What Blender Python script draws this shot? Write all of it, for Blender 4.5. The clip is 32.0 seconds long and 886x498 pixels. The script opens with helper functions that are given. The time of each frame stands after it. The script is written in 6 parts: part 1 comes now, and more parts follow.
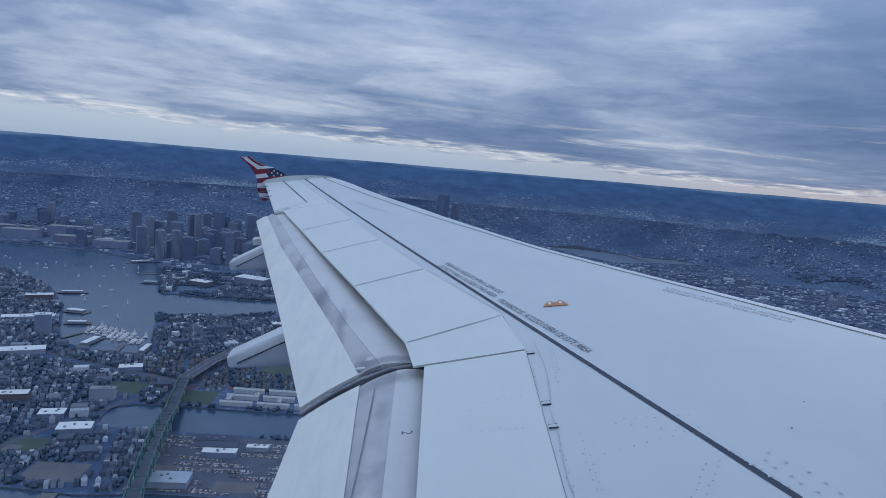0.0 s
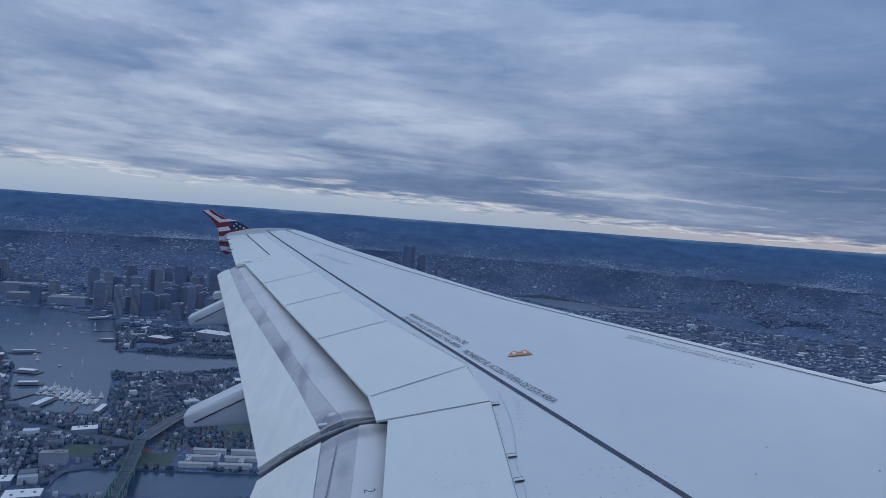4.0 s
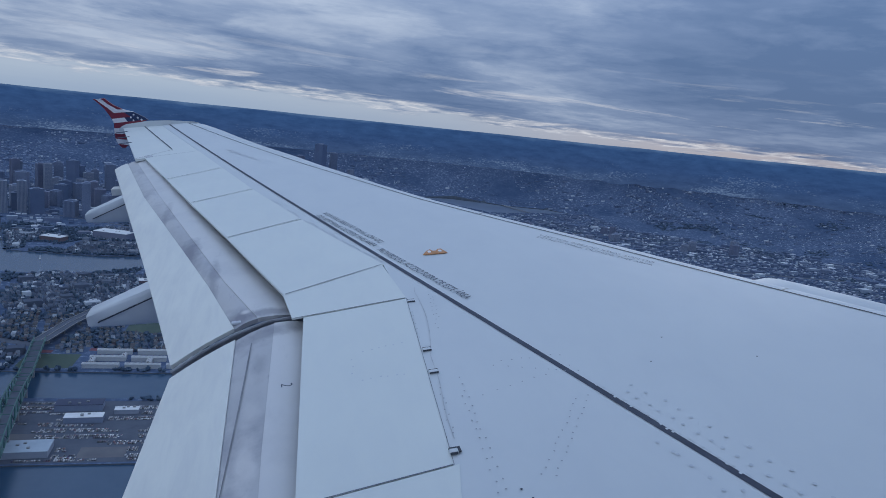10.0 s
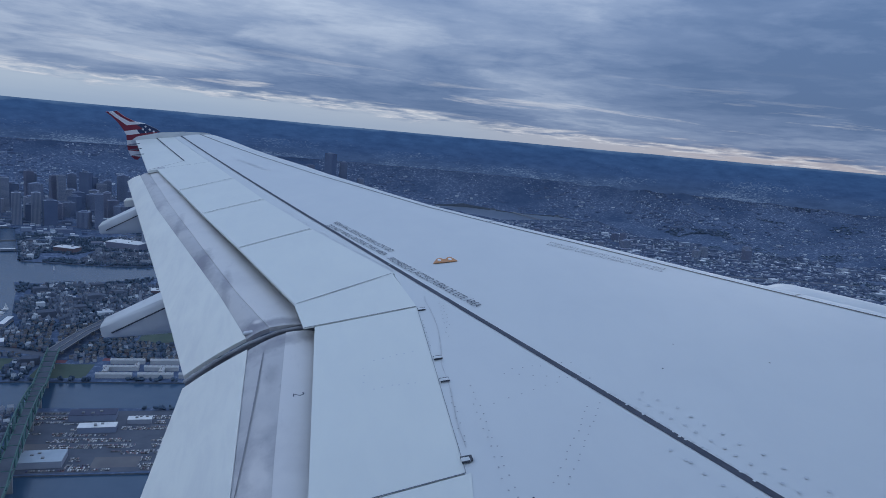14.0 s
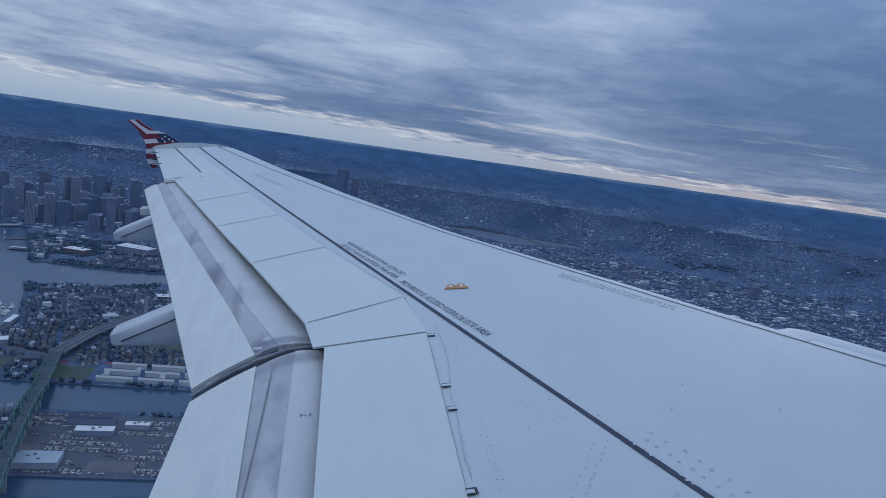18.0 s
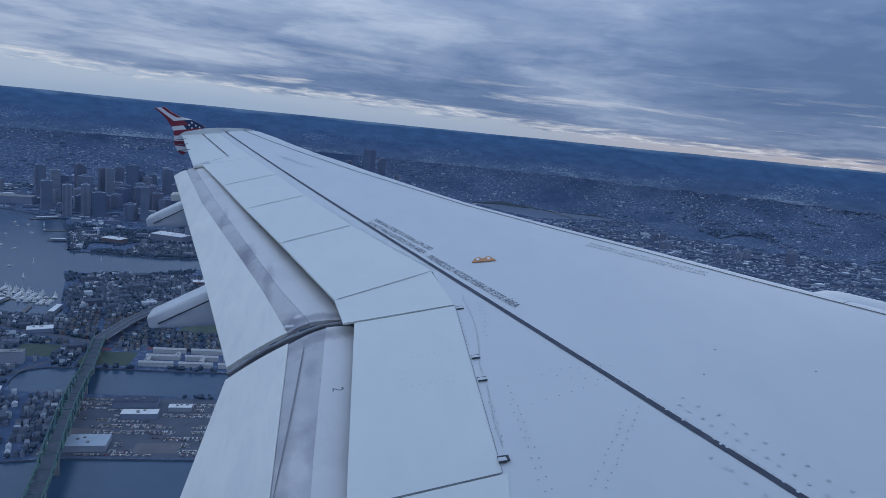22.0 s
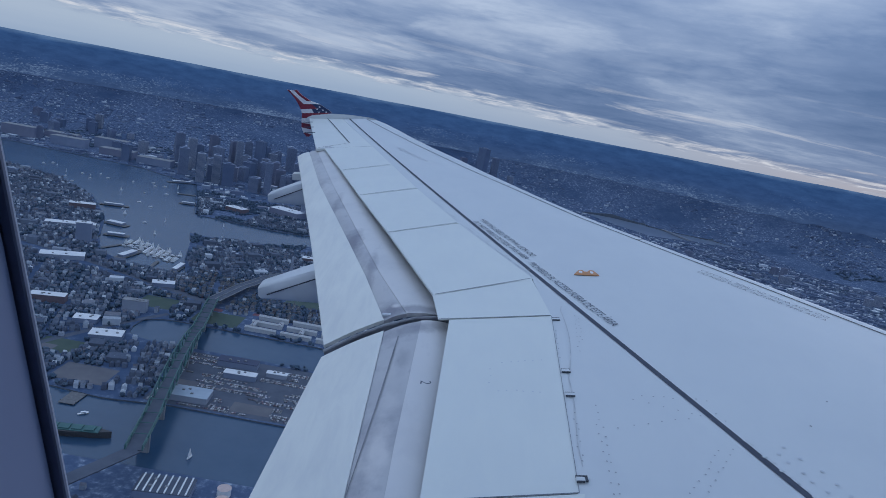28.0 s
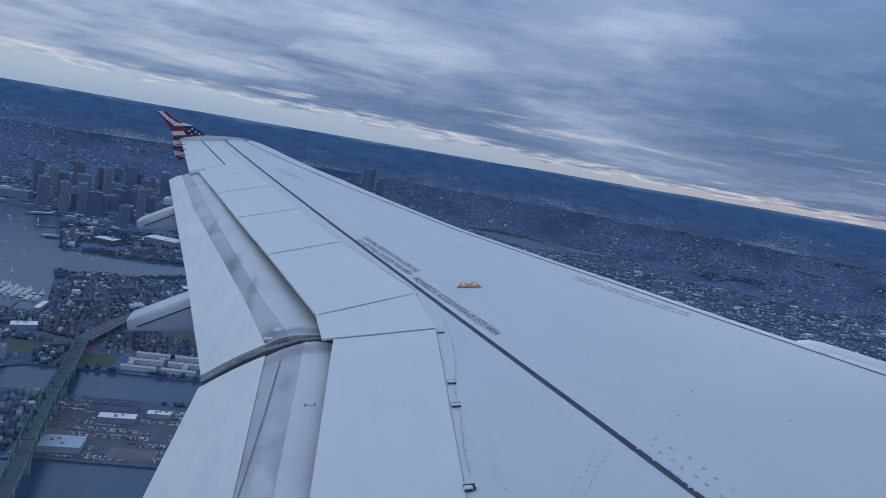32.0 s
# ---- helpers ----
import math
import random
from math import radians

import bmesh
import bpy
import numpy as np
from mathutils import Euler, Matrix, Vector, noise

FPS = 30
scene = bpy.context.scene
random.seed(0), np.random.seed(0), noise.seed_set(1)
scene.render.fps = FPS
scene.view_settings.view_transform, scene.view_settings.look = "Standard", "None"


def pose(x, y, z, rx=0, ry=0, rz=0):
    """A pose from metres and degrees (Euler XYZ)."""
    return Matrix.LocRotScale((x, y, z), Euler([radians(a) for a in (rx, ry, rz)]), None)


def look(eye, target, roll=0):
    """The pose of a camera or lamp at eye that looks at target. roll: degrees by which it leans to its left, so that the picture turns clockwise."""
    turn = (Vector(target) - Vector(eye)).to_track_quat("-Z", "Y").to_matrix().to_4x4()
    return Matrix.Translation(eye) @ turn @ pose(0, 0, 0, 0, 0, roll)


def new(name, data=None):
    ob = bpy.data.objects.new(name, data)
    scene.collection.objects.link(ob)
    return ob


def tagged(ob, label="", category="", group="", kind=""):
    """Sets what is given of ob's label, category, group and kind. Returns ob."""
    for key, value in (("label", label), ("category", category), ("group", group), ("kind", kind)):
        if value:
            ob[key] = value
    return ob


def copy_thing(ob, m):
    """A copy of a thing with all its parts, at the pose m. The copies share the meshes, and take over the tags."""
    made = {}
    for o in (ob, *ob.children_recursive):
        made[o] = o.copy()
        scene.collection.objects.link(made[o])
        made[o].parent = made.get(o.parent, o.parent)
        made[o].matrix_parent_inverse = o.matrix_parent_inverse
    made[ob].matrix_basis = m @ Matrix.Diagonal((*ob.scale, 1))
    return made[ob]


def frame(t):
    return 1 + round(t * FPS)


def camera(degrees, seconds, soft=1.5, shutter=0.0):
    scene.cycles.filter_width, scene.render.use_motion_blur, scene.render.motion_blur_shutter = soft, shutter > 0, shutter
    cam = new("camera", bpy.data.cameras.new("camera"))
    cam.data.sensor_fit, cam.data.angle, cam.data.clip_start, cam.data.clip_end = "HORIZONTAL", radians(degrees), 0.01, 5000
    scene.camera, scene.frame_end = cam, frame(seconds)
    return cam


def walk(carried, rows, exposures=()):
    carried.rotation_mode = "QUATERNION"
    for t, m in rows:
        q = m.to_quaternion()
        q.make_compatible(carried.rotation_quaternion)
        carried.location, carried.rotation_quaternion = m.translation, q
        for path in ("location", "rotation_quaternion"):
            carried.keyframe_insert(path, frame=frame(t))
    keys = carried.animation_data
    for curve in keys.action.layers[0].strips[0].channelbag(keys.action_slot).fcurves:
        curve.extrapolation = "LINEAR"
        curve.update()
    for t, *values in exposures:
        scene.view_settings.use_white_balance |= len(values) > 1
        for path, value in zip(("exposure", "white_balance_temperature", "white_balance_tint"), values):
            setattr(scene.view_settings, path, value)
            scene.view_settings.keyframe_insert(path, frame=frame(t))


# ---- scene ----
cam = camera(67.6, 32.0, 0.9)

# The aircraft's own axes: x ahead along the fuselage, y outboard along the wing, z off the wing; banked and climbing.
ALT = 480.0
PLANE = Matrix(((0.986194, -0.019894, -0.164395, 0.0),
                (0.0, 0.992757, -0.120137, 0.0),
                (0.165594, 0.118478, 0.979051, ALT),
                (0.0, 0.0, 0.0, 1.0)))

PATH = [
    (0, (-5.418, 1.638, 2.064), (-5.338, 3.573, 1.564), -4.52),
    (0.5, (-5.429, 1.637, 2.067), (-5.333, 3.577, 1.589), -4.96),
    (1, (-5.429, 1.633, 2.07), (-5.368, 3.574, 1.591), -5.98),
    (1.5, (-5.43, 1.634, 2.064), (-5.546, 3.58, 1.618), -8.55),
    (2, (-5.411, 1.633, 2.06), (-5.5, 3.599, 1.707), -5.58),
    (2.5, (-5.397, 1.621, 2.073), (-5.632, 3.577, 1.731), -2.95),
    (3, (-5.382, 1.652, 2.094), (-5.407, 3.629, 1.791), -3.06),
    (3.5, (-5.404, 1.65, 2.051), (-5.284, 3.628, 1.774), -3.24),
    (4, (-5.389, 1.649, 2.056), (-5.193, 3.607, 1.698), -4.59),
    (4.5, (-5.372, 1.683, 2.026), (-4.925, 3.597, 1.66), -4.86),
    (6.5, (-5.433, 1.653, 2.03), (-5.005, 3.499, 1.39), -3.69),
    (7, (-5.407, 1.677, 2.047), (-5.0, 3.516, 1.375), -3.53),
    (7.5, (-5.416, 1.662, 2.044), (-4.996, 3.501, 1.379), -2.96),
    (8, (-5.404, 1.679, 2.05), (-4.97, 3.512, 1.376), -2.91),
    (8.5, (-5.417, 1.682, 2.045), (-4.99, 3.521, 1.383), -2.96),
    (9, (-5.392, 1.682, 2.029), (-4.978, 3.537, 1.405), -2.60),
    (9.5, (-5.417, 1.673, 2.048), (-4.994, 3.519, 1.403), -2.26),
    (10, (-5.415, 1.677, 2.037), (-4.992, 3.516, 1.375), -2.06),
    (10.5, (-5.416, 1.677, 2.037), (-4.978, 3.514, 1.378), -2.48),
    (11, (-5.415, 1.658, 2.044), (-4.982, 3.497, 1.386), -2.59),
    (11.5, (-5.405, 1.668, 2.024), (-4.975, 3.517, 1.393), -2.39),
    (12, (-5.409, 1.658, 2.03), (-4.989, 3.508, 1.397), -2.26),
    (12.5, (-5.437, 1.662, 2.043), (-5.018, 3.517, 1.424), -1.92),
    (13, (-5.435, 1.665, 2.068), (-5.022, 3.523, 1.453), -2.03),
    (13.5, (-5.431, 1.653, 2.046), (-5.051, 3.516, 1.426), -2.65),
    (14, (-5.416, 1.666, 2.047), (-5.02, 3.52, 1.408), -2.85),
    (14.5, (-5.411, 1.66, 2.028), (-5.008, 3.512, 1.391), -2.89),
    (16.5, (-5.425, 1.653, 2.023), (-5.031, 3.511, 1.398), -1.86),
    (17, (-5.442, 1.66, 2.04), (-5.035, 3.509, 1.397), -1.55),
    (17.5, (-5.448, 1.672, 2.056), (-5.052, 3.519, 1.396), -1.14),
    (18, (-5.462, 1.666, 2.098), (-5.083, 3.543, 1.52), -0.06),
    (18.5, (-5.47, 1.66, 2.071), (-5.071, 3.532, 1.49), 0.92),
    (19, (-5.462, 1.667, 2.06), (-5.074, 3.546, 1.496), 0.06),
    (19.5, (-5.452, 1.667, 2.052), (-5.088, 3.534, 1.436), -0.81),
    (20, (-5.458, 1.644, 2.072), (-5.209, 3.527, 1.444), -2.48),
    (20.5, (-5.452, 1.643, 2.064), (-5.209, 3.527, 1.437), -2.47),
    (21, (-5.432, 1.675, 2.084), (-5.169, 3.549, 1.434), -2.85),
    (21.5, (-5.45, 1.652, 2.073), (-5.179, 3.525, 1.426), -3.18),
    (22, (-5.44, 1.655, 2.067), (-5.153, 3.527, 1.426), -2.86),
    (22.5, (-5.438, 1.656, 2.055), (-5.127, 3.53, 1.432), -2.09),
    (23, (-5.444, 1.654, 2.045), (-5.136, 3.52, 1.394), -2.44),
    (23.5, (-5.418, 1.663, 2.021), (-5.055, 3.509, 1.342), -2.26),
    (24, (-5.436, 1.665, 2.019), (-5.095, 3.501, 1.301), -2.67),
    (24.5, (-5.452, 1.634, 2.02), (-5.129, 3.432, 1.206), -4.99),
    (26.5, (-5.485, 1.626, 2.033), (-5.262, 3.494, 1.353), -2.46),
    (27, (-5.45, 1.614, 2.054), (-5.262, 3.481, 1.36), -2.17),
    (27.5, (-5.435, 1.625, 2.076), (-5.312, 3.501, 1.394), -1.93),
    (28, (-5.441, 1.646, 2.089), (-5.463, 3.542, 1.453), 1.09),
    (28.5, (-5.435, 1.651, 2.102), (-5.526, 3.554, 1.491), 3.30),
    (29, (-5.424, 1.626, 2.069), (-5.437, 3.554, 1.538), 4.83),
    (29.5, (-5.426, 1.625, 2.066), (-5.441, 3.546, 1.508), 4.71),
    (30, (-5.415, 1.623, 2.076), (-5.424, 3.53, 1.476), 3.87),
    (30.5, (-5.43, 1.624, 2.074), (-5.429, 3.541, 1.503), 2.79),
    (31, (-5.427, 1.634, 2.056), (-5.409, 3.549, 1.479), 2.92),
    (31.5, (-5.391, 1.634, 2.091), (-5.302, 3.548, 1.519), 1.88),
    (32, (-5.379, 1.648, 2.056), (-5.069, 3.539, 1.484), 1.39),
]
walk(cam, [(t, PLANE @ look(eye, target, roll)) for t, eye, target, roll in PATH],
     [(0.0, 0.22, 6000.0, 10.0), (4.0, 0.07, 5980.0, 10.0), (10.0, 0.08, 5920.0, 10.0), (20.0, 0.05, 5800.0, 10.0), (26.0, 0.05, 5760.0, 10.0), (32.0, 0.08, 5880.0, 10.0)])

# ---- world and light ----
world = bpy.data.worlds.new("overcast_sky")
scene.world = world
world.use_nodes = True


def sky_nodes():
    nt = world.node_tree
    nt.nodes.clear()
    n, ln = nt.nodes.new, nt.links.new

    def math_node(op, a, b=None, clamp=False):
        m = n("ShaderNodeMath")
        m.operation, m.use_clamp = op, clamp
        for i, v in enumerate((a, b)):
            if v is None:
                continue
            if isinstance(v, (int, float)):
                m.inputs[i].default_value = v
            else:
                ln(v, m.inputs[i])
        return m.outputs[0]

    def ramp(fac, stops, mode="LINEAR"):
        r = n("ShaderNodeValToRGB")
        r.color_ramp.interpolation = mode
        e = r.color_ramp.elements
        while len(e) < len(stops):
            e.new(0.5)
        for el, (p, c) in zip(e, stops):
            el.position, el.color = p, (*c, 1)
        ln(fac, r.inputs[0])
        return r.outputs[0]

    def mix(fac, a, b):
        m = n("ShaderNodeMix")
        m.data_type = "RGBA"
        ln(fac, m.inputs[0])
        ln(a, m.inputs[6])
        ln(b, m.inputs[7])
        return m.outputs[2]

    def noise_tex(vec, scale, detail, rough, dist=0.0):
        t = n("ShaderNodeTexNoise")
        t.inputs["Scale"].default_value, t.inputs["Detail"].default_value = scale, detail
        t.inputs["Roughness"].default_value, t.inputs["Distortion"].default_value = rough, dist
        ln(vec, t.inputs["Vector"])
        return t.outputs["Fac"]

    tc = n("ShaderNodeTexCoord")
    sep = n("ShaderNodeSeparateXYZ")
    ln(tc.outputs["Generated"], sep.inputs[0])
    x, y, z = sep.outputs
    zz = math_node("ADD", math_node("MAXIMUM", z, 0.0), 0.085)
    # The cloud deck is a flat sheet overhead, so its billows draw together towards the horizon.
    com = n("ShaderNodeCombineXYZ")
    ln(math_node("DIVIDE", x, zz), com.inputs[0])
    ln(math_node("DIVIDE", y, zz), com.inputs[1])
    deck = com.outputs[0]
    big = noise_tex(deck, 0.30, 3.0, 0.5, 0.35)
    mid = noise_tex(deck, 0.95, 8.0, 0.56, 0.25)
    puff = noise_tex(deck, 2.6, 6.0, 0.6, 0.3)
    # Soft rolls, and long level streaks low in the sky where the deck is seen edge on.
    roll = n("ShaderNodeCombineXYZ")
    ln(x, roll.inputs[0])
    ln(y, roll.inputs[1])
    ln(math_node("MULTIPLY", z, 4.6), roll.inputs[2])
    soft = noise_tex(roll.outputs[0], 2.5, 7.0, 0.54, 0.25)
    # Cloud masses with edges of their own, the nearer ones overhead and small ones far off.
    mass = math_node("ADD", noise_tex(roll.outputs[0], 2.1, 9.0, 0.54, 0.35), math_node("MULTIPLY", math_node("SUBTRACT", puff, 0.5), 0.10))
    mass = ramp(mass, [(0.45, (0, 0, 0)), (0.51, (0.55, 0.55, 0.55)), (0.64, (1, 1, 1))])
    bank = ramp(noise_tex(deck, 0.62, 9.0, 0.58, 0.3), [(0.49, (0, 0, 0)), (0.545, (0.7, 0.7, 0.7)), (0.64, (1, 1, 1))])
    lay = n("ShaderNodeCombineXYZ")
    ln(math_node("MULTIPLY", x, 2.4), lay.inputs[0])
    ln(math_node("MULTIPLY", y, 2.4), lay.inputs[1])
    ln(math_node("MULTIPLY", z, 24.0), lay.inputs[2])
    streak = noise_tex(lay.outputs[0], 1.0, 9.0, 0.66, 0.2)
    low = n("ShaderNodeMapRange")
    ln(z, low.inputs["Value"])
    low.inputs["From Min"].default_value, low.inputs["From Max"].default_value = 0.03, 0.24
    low.inputs["To Min"].default_value, low.inputs["To Max"].default_value = 0.36, 0.04
    cover = math_node("ADD", math_node("MULTIPLY", big, 0.40), math_node("ADD", math_node("MULTIPLY", mid, 0.22), math_node("ADD", math_node("MULTIPLY", puff, 0.16), math_node("MULTIPLY", soft, 0.59))))
    cover = math_node("ADD", cover, math_node("MULTIPLY", math_node("SUBTRACT", streak, 0.5), low.outputs[0]))
    cover = math_node("ADD", cover, math_node("ADD", math_node("MULTIPLY", math_node("SUBTRACT", mass, 0.5), 0.17), math_node("MULTIPLY", math_node("SUBTRACT", bank, 0.5), 0.10)))
    cover = math_node("SUBTRACT", cover, math_node("MULTIPLY", x, 0.11))
    cover = math_node("ADD", math_node("MULTIPLY", math_node("SUBTRACT", cover, 0.685), 1.16), SKY_COVER, True)
    clouds = ramp(cover, [(0.24, SKY_DARK), (0.42, SKY_MID), (0.58, SKY_PALE), (0.80, SKY_BRIGHT)])
    # Pale clear strip under the deck, taller away from the sun and warm near it, with a bright broken edge.
    warm = math_node("ADD", math_node("MULTIPLY", x, 0.85), math_node("MULTIPLY", y, 0.25))
    strip_col = ramp(warm, [(0.15, STRIP_COOL), (0.45, STRIP_MID), (0.72, STRIP_WARM)])
    ragged = noise_tex(deck, 1.5, 7.0, 0.62, 0.3)
    edge = math_node("ADD", z, math_node("MULTIPLY", math_node("SUBTRACT", math_node("ADD", ragged, math_node("MULTIPLY", streak, 0.8)), 0.9), 0.045))
    edge = math_node("ADD", edge, math_node("MULTIPLY", x, 0.034))
    fac = n("ShaderNodeMapRange")
    fac.interpolation_type = "SMOOTHSTEP"
    ln(edge, fac.inputs["Value"])
    fac.inputs["From Min"].default_value, fac.inputs["From Max"].default_value = 0.016, 0.040
    rim = math_node("MULTIPLY", ramp(fac.outputs[0], [(0.05, (0, 0, 0)), (0.45, (1, 1, 1)), (0.95, (0, 0, 0))]), ramp(puff, [(0.42, (0, 0, 0)), (0.62, (0.8, 0.8, 0.8))]))
    rgb = n("ShaderNodeRGB")
    rgb.outputs[0].default_value = (*STRIP_RIM, 1)
    # An overcast deck is brightest overhead.
    gcol = n("ShaderNodeCombineXYZ")
    for i, k in enumerate(SKY_TINT):
        ln(math_node("ADD", math_node("MULTIPLY", math_node("MAXIMUM", z, 0.0), SKY_RISE * k), SKY_BASE), gcol.inputs[i])
    lit = n("ShaderNodeMix")
    lit.data_type, lit.blend_type = "RGBA", "MULTIPLY"
    lit.inputs[0].default_value = 1.0
    ln(clouds, lit.inputs[6])
    ln(gcol.outputs[0], lit.inputs[7])
    # Thin bright level breaks just over the strip.
    brk = n("ShaderNodeCombineXYZ")
    ln(math_node("MULTIPLY", x, 4.0), brk.inputs[0])
    ln(math_node("MULTIPLY", y, 4.0), brk.inputs[1])
    ln(math_node("MULTIPLY", math_node("ADD", z, math_node("MULTIPLY", x, 0.034)), 64.0), brk.inputs[2])
    thin = noise_tex(brk.outputs[0], 1.0, 7.0, 0.62, 0.3)
    band = ramp(z, [(0.02, (0, 0, 0)), (0.045, (1, 1, 1)), (0.07, (0.4, 0.4, 0.4)), (0.12, (0, 0, 0))])
    gap = math_node("MULTIPLY", ramp(thin, [(0.55, (0, 0, 0)), (0.68, (0.75, 0.75, 0.75))]), band)
    haze = n("ShaderNodeMix")
    haze.data_type, haze.blend_type = "RGBA", "MULTIPLY"
    haze.inputs[0].default_value = 1.0
    ln(strip_col, haze.inputs[6])
    ln(ramp(math_node("ADD", z, math_node("MULTIPLY", math_node("SUBTRACT", streak, 0.5), 0.03)), [(0.0, (0.80, 0.85, 0.92)), (0.028, (1.0, 1.0, 1.0))]), haze.inputs[7])
    body = mix(rim, mix(fac.outputs[0], haze.outputs[2], mix(gap, lit.outputs[2], rgb.outputs[0])), rgb.outputs[0])
    # Clear air above the cloud shows through as a little blue.
    sky = n("ShaderNodeTexSky")
    sky.sky_type, sky.sun_disc = "NISHITA", False
    sky.sun_elevation, sky.sun_rotation = SUN_EL, SUN_ROT
    sky.dust_density = 0.3
    skyc = n("ShaderNodeBackground")
    ln(sky.outputs[0], skyc.inputs[0])
    skyc.inputs[1].default_value = 0.05
    cl = n("ShaderNodeBackground")
    ln(body, cl.inputs[0])
    cl.inputs[1].default_value = SKY_STRENGTH
    add = n("ShaderNodeMixShader")
    add.inputs[0].default_value = 0.01
    ln(cl.outputs[0], add.inputs[1])
    ln(skyc.outputs[0], add.inputs[2])
    out = n("ShaderNodeOutputWorld")
    ln(add.outputs[0], out.inputs[0])


SUN_EL, SUN_ROT = radians(14), radians(38)
SKY_STRENGTH, SKY_BASE, SKY_RISE, SKY_TINT = 1.0, 0.70, 1.06, (1.06, 1.06, 1.0)
SKY_COVER = 0.59
SKY_DARK, SKY_MID, SKY_PALE, SKY_BRIGHT = (0.128, 0.201, 0.352), (0.203, 0.280, 0.440), (0.303, 0.380, 0.533), (0.535, 0.60, 0.712)
STRIP_COOL, STRIP_MID, STRIP_WARM, STRIP_RIM = (0.40, 0.455, 0.52), (0.42, 0.45, 0.495), (0.50, 0.435, 0.42), (0.72, 0.69, 0.665)
sky_nodes()

sun = new("sun", bpy.data.lights.new("sun", "SUN"))
sun.data.energy, sun.data.angle, sun.data.color = 0.32, radians(25), (1.0, 0.95, 0.90)
sun.matrix_world = look((0, 0, 0), (-math.sin(SUN_ROT) * math.cos(SUN_EL), -math.cos(SUN_ROT) * math.cos(SUN_EL), -math.sin(SUN_EL)))

# ---- materials ----


class Mat:
    """A node material with a principled shader and a few short ways to wire it."""

    def __init__(self, name, colour=(0.5, 0.5, 0.5), rough=0.5, metal=0.0, spec=0.5):
        self.m = bpy.data.materials.new(name)
        self.m.use_nodes = True
        self.nt = self.m.node_tree
        self.b = self.nt.nodes["Principled BSDF"]
        self.set(colour, rough, metal, spec)
        self.coord = self.nt.nodes.new("ShaderNodeTexCoord").outputs["Object"]

    def set(self, colour, rough, metal, spec):
        i = self.b.inputs
        i["Base Color"].default_value, i["Roughness"].default_value = (*colour, 1), rough
        i["Metallic"].default_value, i["Specular IOR Level"].default_value = metal, spec

    def noise(self, scale, detail=4.0, rough=0.55, stretch=None, dist=0.0):
        vec = self.coord
        if stretch:
            mp = self.nt.nodes.new("ShaderNodeMapping")
            mp.inputs["Scale"].default_value = stretch
            self.nt.links.new(vec, mp.inputs[0])
            vec = mp.outputs[0]
        t = self.nt.nodes.new("ShaderNodeTexNoise")
        t.inputs["Scale"].default_value, t.inputs["Detail"].default_value = scale, detail
        t.inputs["Roughness"].default_value, t.inputs["Distortion"].default_value = rough, dist
        self.nt.links.new(vec, t.inputs["Vector"])
        return t.outputs["Fac"]

    def ramp(self, fac, stops):
        r = self.nt.nodes.new("ShaderNodeValToRGB")
        e = r.color_ramp.elements
        while len(e) < len(stops):
            e.new(0.5)
        for el, (p, c) in zip(e, stops):
            el.position, el.color = p, (*c, 1)
        self.nt.links.new(fac, r.inputs[0])
        return r.outputs[0]

    def mix(self, fac, a, b, mode="MIX"):
        m = self.nt.nodes.new("ShaderNodeMix")
        m.data_type, m.blend_type = "RGBA", mode
        for v, i in ((fac, 0), (a, 6), (b, 7)):
            if isinstance(v, (int, float)):
                m.inputs[i].default_value = v
            elif isinstance(v, tuple):
                m.inputs[i].default_value = (*v, 1)
            else:
                self.nt.links.new(v, m.inputs[i])
        return m.outputs[2]

    def math(self, op, a, b=0.0):
        m = self.nt.nodes.new("ShaderNodeMath")
        m.operation = op
        for i, v in enumerate((a, b)):
            if isinstance(v, (int, float)):
                m.inputs[i].default_value = v
            else:
                self.nt.links.new(v, m.inputs[i])
        return m.outputs[0]

    def link(self, out, name):
        self.nt.links.new(out, self.b.inputs[name])

    def bump(self, fac, strength, distance):
        b = self.nt.nodes.new("ShaderNodeBump")
        b.inputs["Strength"].default_value, b.inputs["Distance"].default_value = strength, distance
        self.nt.links.new(fac, b.inputs["Height"])
        self.nt.links.new(b.outputs[0], self.b.inputs["Normal"])

    def stain(self, col, centre, size, amount, colour):
        """A soft-edged ragged stain of its own place and size laid over col."""
        def vec(op, v, w):
            m = self.nt.nodes.new("ShaderNodeVectorMath")
            m.operation = op
            self.nt.links.new(v, m.inputs[0])
            m.inputs[1].default_value = w
            return m
        d = vec("SUBTRACT", self.coord, (*centre, 0.0)).outputs[0]
        d = vec("MULTIPLY", d, (1.0 / size[0], 1.0 / size[1], 0.0)).outputs[0]
        r = vec("LENGTH", d, (0.0, 0.0, 0.0)).outputs["Value"]
        r = self.math("ADD", r, self.math("MULTIPLY", self.math("SUBTRACT", self.noise(7.0, 6, 0.65, (1.0, 0.6, 1.0)), 0.5), 1.6))
        return self.mix(self.ramp(r, [(0.35, (amount,) * 3), (1.0, (0, 0, 0))]), col, colour)

    def island(self):
        return self.nt.nodes.new("ShaderNodeNewGeometry").outputs["Random Per Island"]

    def object_random(self):
        return self.nt.nodes.new("ShaderNodeObjectInfo").outputs["Random"]


